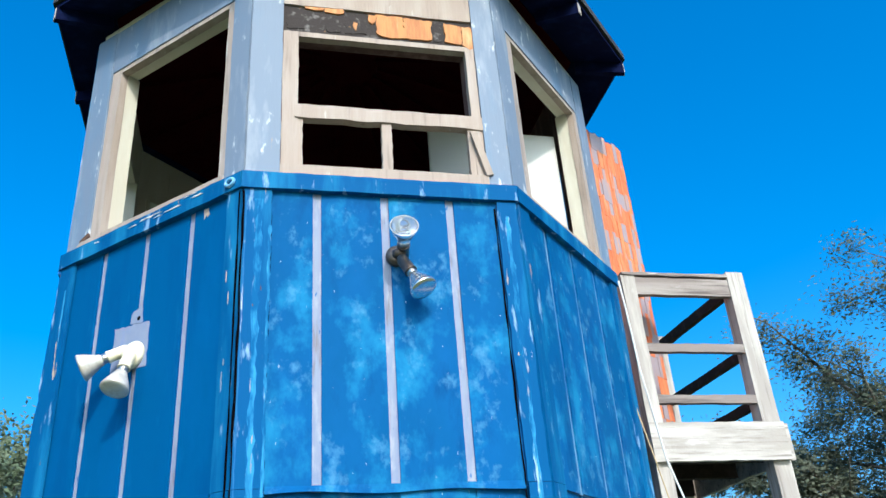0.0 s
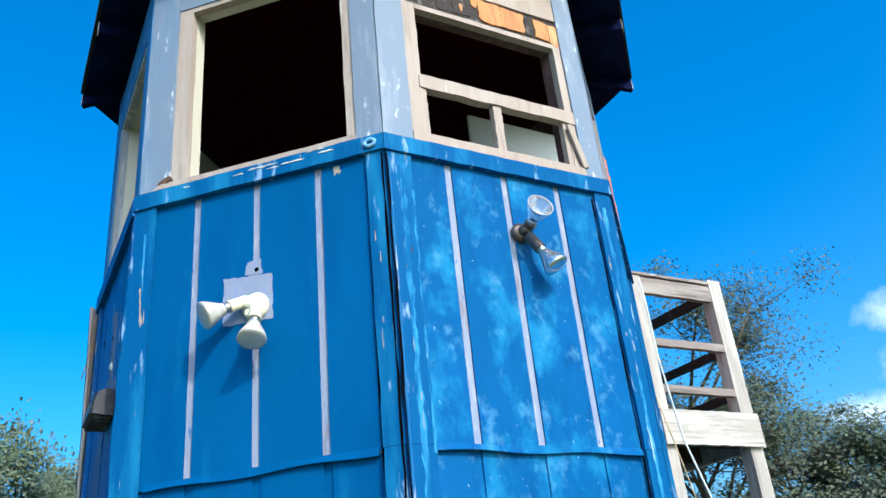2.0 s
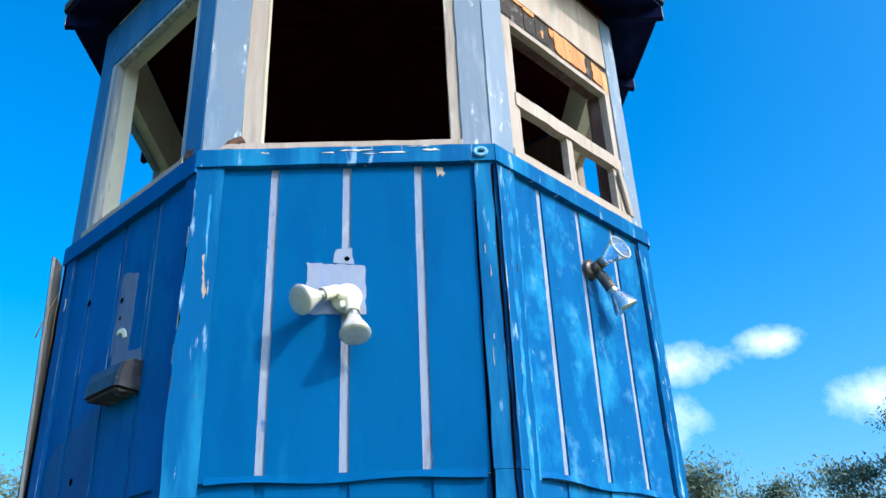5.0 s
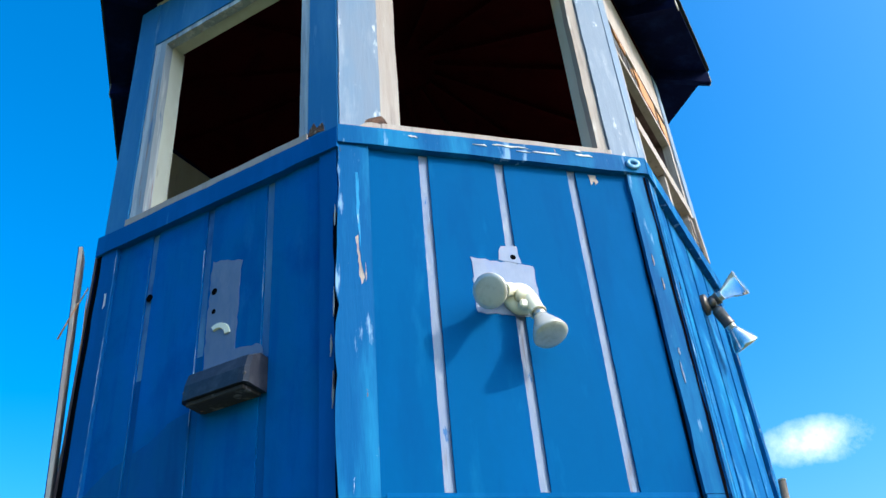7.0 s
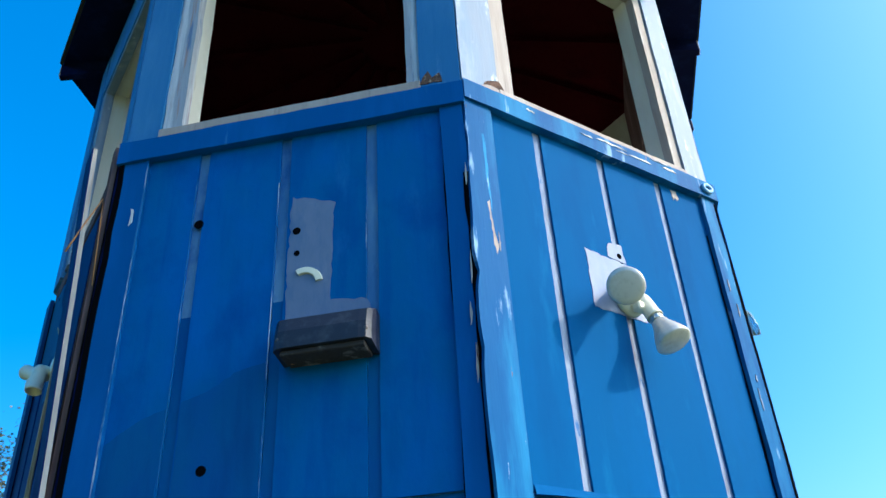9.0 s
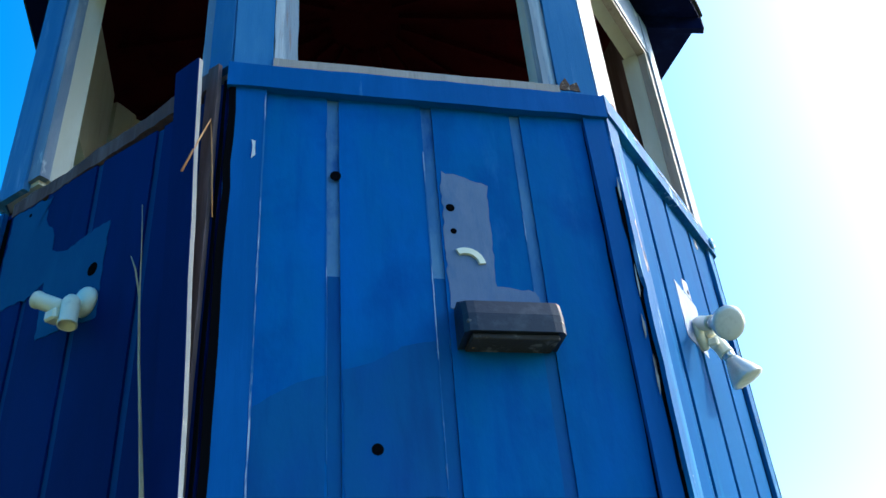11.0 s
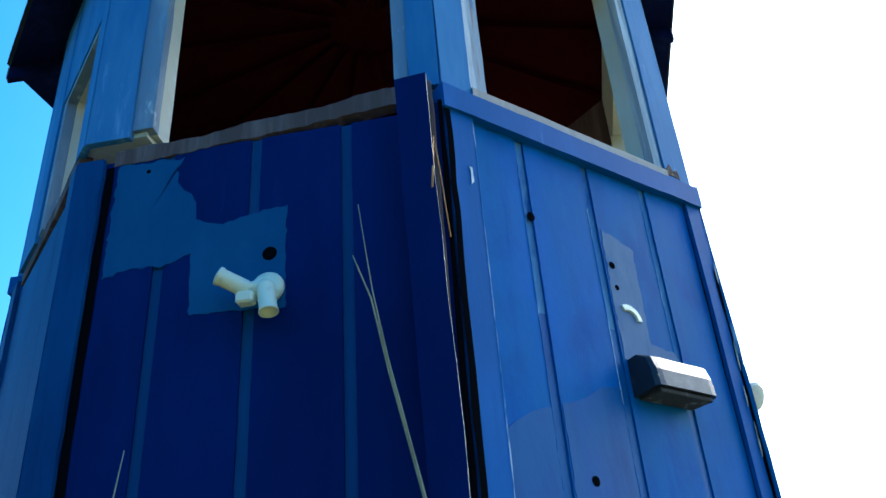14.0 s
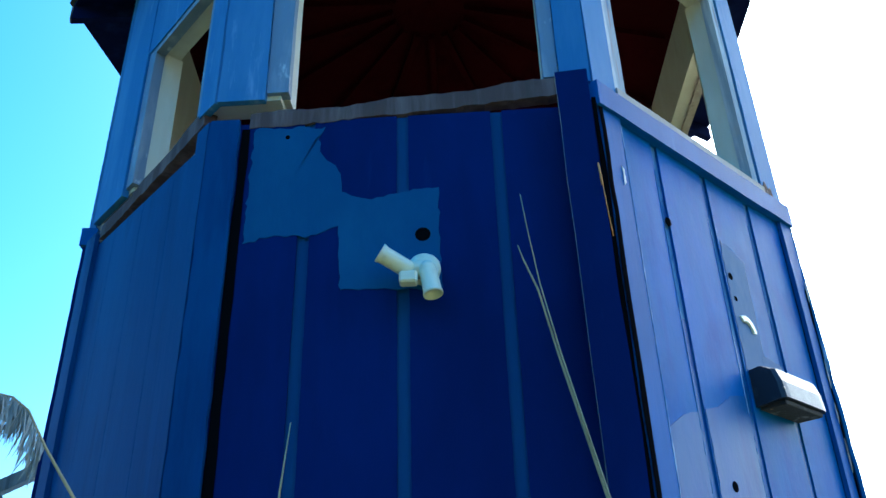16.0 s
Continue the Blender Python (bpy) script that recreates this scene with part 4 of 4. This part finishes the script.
part("lens", box(0.055, 0.305, -AP - 0.108, -AP - 0.018, 2.726, 2.742, 0.003, face(2)), char, box_lamp, "dark glass under the housing")
for u in (0.05, 0.31):
    part("screw", lathe([(0.008, 0), (0.008, 0.008), (0.004, 0.011)], aim(local(2, u, 0.105, 2.775), way(2, 0, 1, 0)), 10), bronze, box_lamp)
bm = bmesh.new()
arc = [[bm.verts.new(local(2, 0.085 + r * math.cos(a), o, 3.005 + r * math.sin(a))) for r, o in ((0.062, 0.0155), (0.06, 0.022), (0.040, 0.024), (0.038, 0.0155))] for a in [radians(d) for d in range(8, 128, 10)]]
for a, b in zip(arc, arc[1:]):
    for j in range(4):
        bm.faces.new((a[j], b[j], b[(j + 1) % 4], a[(j + 1) % 4]))
bm.faces.new(arc[0]), bm.faces.new(arc[-1][::-1])
bmesh.ops.recalc_face_normals(bm, faces=bm.faces)
tagged(link_mesh("broken_plate", bm, cream_plastic), "broken crescent of a cream lamp plate", "lamp plate")


# ---- landing, stair and shingled screen ----
landing = tagged(new("landing"), "silvered wooden landing with open railings beside the tower", "landing")
X0, X1, Y0, Y1 = 1.665, 2.405, -0.485, 0.62
for x, y in ((X0, Y0), (X1, Y0), (X1, Y1), (X0 + 0.02, Y1)):
    part("post", rough_board(x - 0.045 - 0.013 * (x > 2), x + 0.045 + 0.013 * (x > 2), y - 0.045, y + 0.045, 0.0, 3.81 if x > 2 else 3.765, int(100 * x + 10 * y), 0.003, 20), grey_wood, landing)
for z0, z1 in ((3.64, 3.757), (3.27, 3.325), (2.956, 3.008)):
    part("rail", rough_board(X0 + 0.046, X1 - 0.059, Y0 - 0.043, Y0 - 0.003, z0 if z1 < 3.5 else z0 + 0.0, z1 - 0.003, int(z0 * 100), 0.002, 12), rail_wood, landing)
    # Side rails get the dark wood: shadow on them, put into the colour.
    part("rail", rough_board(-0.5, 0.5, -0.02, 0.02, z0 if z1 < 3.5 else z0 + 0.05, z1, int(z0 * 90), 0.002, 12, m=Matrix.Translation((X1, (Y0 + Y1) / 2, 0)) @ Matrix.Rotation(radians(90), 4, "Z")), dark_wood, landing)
part("top_rail", rough_board(X0 - 0.04, X1 - 0.059, Y0 - 0.055, Y0 + 0.05, 3.766, 3.786, 8, 0.003, 10), rail_wood, landing)
part("fascia", rough_board(X0 - 0.06, X1 + 0.05, Y0 - 0.079, Y0 - 0.047, 2.617, 2.835, 9, 0.003, 14), fascia_wood, landing, "broad pale weathered fascia board")
part("fascia", rough_board(-0.6, 0.6, -0.016, 0.016, 2.617, 2.83, 10, 0.003, 14, m=Matrix.Translation((X1 + 0.078, (Y0 + Y1) / 2, 0)) @ Matrix.Rotation(radians(90), 4, "Z")), fascia_wood, landing)
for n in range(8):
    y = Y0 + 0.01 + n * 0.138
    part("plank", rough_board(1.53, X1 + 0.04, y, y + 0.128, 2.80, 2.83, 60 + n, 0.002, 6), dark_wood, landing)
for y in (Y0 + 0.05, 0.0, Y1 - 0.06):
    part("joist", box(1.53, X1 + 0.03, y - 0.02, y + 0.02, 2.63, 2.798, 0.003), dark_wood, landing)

stair = tagged(new("stair"), "steep wooden stair with handrails down from the landing", "stair")
for x in (X0 + 0.06, X1 - 0.06):
    bm = bmesh.new()
    vs = [bm.verts.new((x + a, y, z)) for a in (-0.02, 0.02) for y, z in ((0.70, 2.75), (0.70, 2.50), (4.45, 0.0), (4.80, 0.0))]
    for q in ((0, 1, 2, 3), (7, 6, 5, 4), (0, 4, 5, 1), (1, 5, 6, 2), (2, 6, 7, 3), (3, 7, 4, 0)):
        bm.faces.new([vs[i] for i in q])
    part("stringer", bm, grey_wood, stair)
    bm = bmesh.new()
    vs = [bm.verts.new((x + a, y, z)) for a in (-0.03, 0.03) for y, z in ((0.665, 3.36), (0.665, 3.29), (4.4, 0.86), (4.4, 0.93))]
    for q in ((0, 1, 2, 3), (7, 6, 5, 4), (0, 4, 5, 1), (1, 5, 6, 2), (2, 6, 7, 3), (3, 7, 4, 0)):
        bm.faces.new([vs[i] for i in q])
    part("handrail", bm, grey_wood, stair)
    for y in (1.35, 2.7, 4.2):
        top = 3.29 - (y - 0.665) * 0.651
        part("baluster", box(x - 0.04, x + 0.04, y - 0.04, y + 0.04, max(0.0, 2.6 - (y - 0.7) * 0.66), top, 0.004), grey_wood, stair)
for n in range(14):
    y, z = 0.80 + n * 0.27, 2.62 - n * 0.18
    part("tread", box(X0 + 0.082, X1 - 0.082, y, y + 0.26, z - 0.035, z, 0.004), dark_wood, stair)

screen = tagged(new("shingled_door"), "open door leaf clad in flaking red-orange shingles", "door")
ax = Vector((0.46, 0.29, 0)).normalized()
m = Matrix.Translation((1.555, -0.43, 0)) @ Matrix.Rotation(math.atan2(ax.y, ax.x), 4, "Z")
part("backing", box(0.0, 0.525, 0.012, 0.04, 2.802, 4.97, 0.003, m), dark_wood, screen)
rng = random.Random(8)
for r in range(16):
    z, x = 2.815 + r * 0.134, 0.0
    while x < 0.52:
        w = min(rng.uniform(0.028, 0.06), 0.525 - x)
        h = 0.15 + rng.uniform(-0.02, 0.02)
        part("shingle", box(x + 0.0015, x + w - 0.0015, -0.002 - rng.uniform(0, 0.006), 0.0105, z + rng.uniform(-0.008, 0.008), min(z + h, 4.985), 0.0, m), red_shingle if rng.random() < (0.8 if r % 3 else 0.4) else grey_shingle, screen)
        x += w

bm = tube([(1.49, -0.74, 3.62), (1.50, -0.745, 3.45), (1.53, -0.72, 3.1), (1.56, -0.72, 2.83), (1.58, -0.73, 2.6), (1.66, -0.78, 2.2), (1.78, -0.84, 1.5), (1.85, -0.9, 0.02)], 0.006, 6)
tagged(link_mesh("cable", bm, cable_white, smooth=True), "loose white cable hanging down beside the landing", "cable")
bm = tube([(1.495, -0.66, 2.9), (1.54, -0.70, 2.55), (1.62, -0.74, 2.0), (1.64, -0.76, 0.02)], 0.004, 6)
tagged(link_mesh("cable", bm, straw, smooth=True), "thin brown cable hanging under the landing", "cable")


# ---- reeds ----
def reed(points, r0, r1, label, mat=straw):
    n = len(points)
    return tagged(link_mesh("reed", tube(points, [r0 + (r1 - r0) * i / (n - 1) for i in range(n)], 6), mat, smooth=True), label, "reed", "reeds by the tower")


reed([local(3, 0.80, 0.28, 0.0), local(3, 0.65, 0.16, 1.5), local(3, 0.518, 0.08, 2.327), local(3, 0.43, 0.075, 2.72), local(3, 0.386, 0.07, 2.943), local(3, 0.352, 0.07, 3.04), local(3, 0.338, 0.08, 3.083)], 0.0065, 0.0016, "dry straw-coloured reed stalk leaning on the wall")
reed([local(3, 0.79, 0.29, 0.0), local(3, 0.645, 0.17, 1.5), local(3, 0.514, 0.088, 2.36), local(3, 0.43, 0.08, 2.75), local(3, 0.392, 0.075, 2.96), local(3, 0.372, 0.075, 3.12), local(3, 0.357, 0.08, 3.256)], 0.004, 0.0012, "thin dry reed stalk leaning on the wall")
reed([local(3, -0.24, 0.22, 0.0), local(3, -0.29, 0.15, 1.5), local(3, -0.30, 0.12, 2.4), local(3, -0.285, 0.11, 2.58)], 0.006, 0.0015, "thin dry reed stalk before the wall")
reed([local(3, 0.622, 0.040, 3.12), local(3, 0.612, 0.046, 3.28), local(3, 0.604, 0.052, 3.40), local(3, 0.597, 0.056, 3.48), local(3, 0.596, 0.095, 3.37), local(3, 0.593, 0.138, 3.238)], 0.002, 0.0035, "bent orange straw caught behind the loose board", orange_wood)
tall = tagged(new("plumed_reed"), "tall dry reed with a drooping feathery plume", "reed", "reeds by the tower")
stem = [(-0.90, 1.68, 0.0), (-0.89, 1.70, 1.3), (-0.88, 1.76, 2.1), (-0.865, 1.82, 2.345), (-0.864, 1.90, 2.446), (-0.87, 1.95, 2.516), (-0.865, 1.985, 2.54), (-0.86, 2.03, 2.545), (-0.855, 2.08, 2.53)]
part("stalk", tube(stem, [0.007, 0.006, 0.005, 0.004, 0.003, 0.0025, 0.002, 0.0015, 0.001], 6), straw, tall, smooth=True)
rng, bm = random.Random(4), bmesh.new()
for i in range(420):
    f = rng.random()
    a, b = Vector(stem[4]), Vector(stem[8])
    seg = min(3, int(f * 4))
    p = Vector(stem[4 + seg]).lerp(Vector(stem[5 + seg]), f * 4 - seg)
    d = Vector((rng.uniform(-0.35, 0.35), rng.uniform(-0.1, 0.45), -1)).normalized() * rng.uniform(0.03, 0.11)
    s = Vector((rng.uniform(-1, 1), rng.uniform(-1, 1), 0)).normalized() * 0.0013
    v = [bm.verts.new(q) for q in (p - s, p + s, p + d * 0.6 + s * 1.6, p + d, p + d * 0.6 - s * 1.6)]
    bm.faces.new(v)
part("plume", bm, plume, tall, "grey-brown feathery plume")


# ---- trees ----
def tree(x, y, height, spread, leaves, mat, seed, bare=0.3, low=0.3, size=0.16, label="olive-green broadleaf tree behind the tower", lean=0.0, limbs=15, twigs=4, clump=0.3):
    rng = random.Random(seed)
    t = tagged(new("tree"), label, "tree", "trees in the distance")
    t.location = (x, y, 0)
    bm, tips = bmesh.new(), []
    trunk = [Vector((lean * f * height + rng.uniform(-0.08, 0.08), rng.uniform(-0.08, 0.08), height * 0.62 * f)) for f in (0, 0.25, 0.5, 0.75, 1.0)]
    tube(trunk, [0.02 * height, 0.017 * height, 0.014 * height, 0.010 * height, 0.006 * height], 8, bm)
    for i in range(limbs):
        f = low + (1 - low) * (i + rng.random() * 0.6) / limbs
        k = min(3, int(f * 4))
        start = trunk[k].lerp(trunk[k + 1], f * 4 - k) if f < 1 else trunk[-1]
        an, reach = i * 2.4 + rng.uniform(-0.4, 0.4), spread * (1.0 - 0.55 * max(0, f - 0.45)) * rng.uniform(0.65, 1.05)
        end = start + Vector((math.cos(an) * reach, math.sin(an) * reach, height * rng.uniform(0.10, 0.36)))
        mid = start.lerp(end, 0.5) + Vector((rng.uniform(-0.2, 0.2), rng.uniform(-0.2, 0.2), rng.uniform(0.0, 0.35)))
        tube([start, mid, end], [0.006 * height, 0.004 * height, 0.0015 * height], 5, bm)
        tips += [end, mid.lerp(end, 0.6)]
        for j in range(twigs):
            q = mid.lerp(end, rng.random())
            tip = q + Vector((rng.uniform(-1, 1), rng.uniform(-1, 1), rng.uniform(-0.2, 0.9))) * spread * 0.33
            tube([q, tip], [0.0018 * height, 0.0006 * height], 4, bm)
            tips.append(tip)
    part("trunk", bm, bark, t, smooth=True)
    bm = bmesh.new()
    kept = [p for p in tips if rng.random() > bare]
    sizes = [rng.uniform(0.4, 1.0) * clump * spread for _ in kept]
    for i in range(leaves):
        k = rng.randrange(len(kept))
        d = Vector((rng.gauss(0, 1), rng.gauss(0, 1), rng.gauss(0, 0.75))) * sizes[k] * 0.6
        p = kept[k] + d
        a = Vector((rng.gauss(0, 1), rng.gauss(0, 1), rng.gauss(0, 1))).normalized()
        b = a.orthogonal().normalized()
        s = size * rng.uniform(0.5, 1.2)
        v = [bm.verts.new(q) for q in (p - a * s, p + b * s * 0.5, p + a * s, p - b * s * 0.5)]
        bm.faces.new(v)
    part("crown", bm, mat, t)
    return t


tree(19.4, 16.4, 13.6, 5.2, 70000, leaf_dry, 1, bare=0.3, low=0.12, size=0.085, limbs=22, twigs=7, clump=0.22, label="tall thin-leaved tree with bare grey limbs")
tree(16.2, 19.0, 8.6, 2.8, 26000, leaf_dry, 2, bare=0.3, low=0.15, size=0.085, limbs=18, twigs=6, clump=0.16, label="thin-leaved tree with bare twigs")
# Those at x -11 to -18 stand out of view, added to shade face 3.
for n, (x, y, h, w) in enumerate([(21.5, 14.6, 8.6, 3.0), (24.5, 13.6, 8.2, 3.0), (24.0, 10.6, 7.6, 3.0), (27.0, 9.3, 7.2, 2.8), (28.0, 5.2, 7.0, 2.8), (27.5, 2.6, 8.8, 2.2),
                                  (-2.6, 20.5, 8.8, 3.2), (-6.5, 19.8, 9.6, 3.4), (-11.0, 18.0, 9.4, 3.4), (-15.0, 14.5, 9.8, 3.4), (-18.0, 9.5, 9.4, 3.4), (1.0, 24.0, 9.0, 3.2), (6.5, 25.0, 8.6, 3.2)]):
    tree(x, y, h, w, 30000, leaf, 20 + n, bare=0.05, low=0.12, size=0.085, label="full olive-green tree behind the meadow, in a belt extended unseen for shade")

pole = tagged(new("utility_pole"), "weathered wooden utility pole beyond the meadow", "pole")
part("shaft", tube([(22.3, 1.5, 0.0), (22.05, 1.2, 4.0), (21.68, 0.84, 7.8)], [0.15, 0.13, 0.11], 10), bark, pole, smooth=True)
part("cap", lathe([(0.115, 0.0), (0.12, 0.03), (0.05, 0.06)], aim((21.68, 0.84, 7.79), (-0.05, -0.05, 1)), 10), steel, pole)
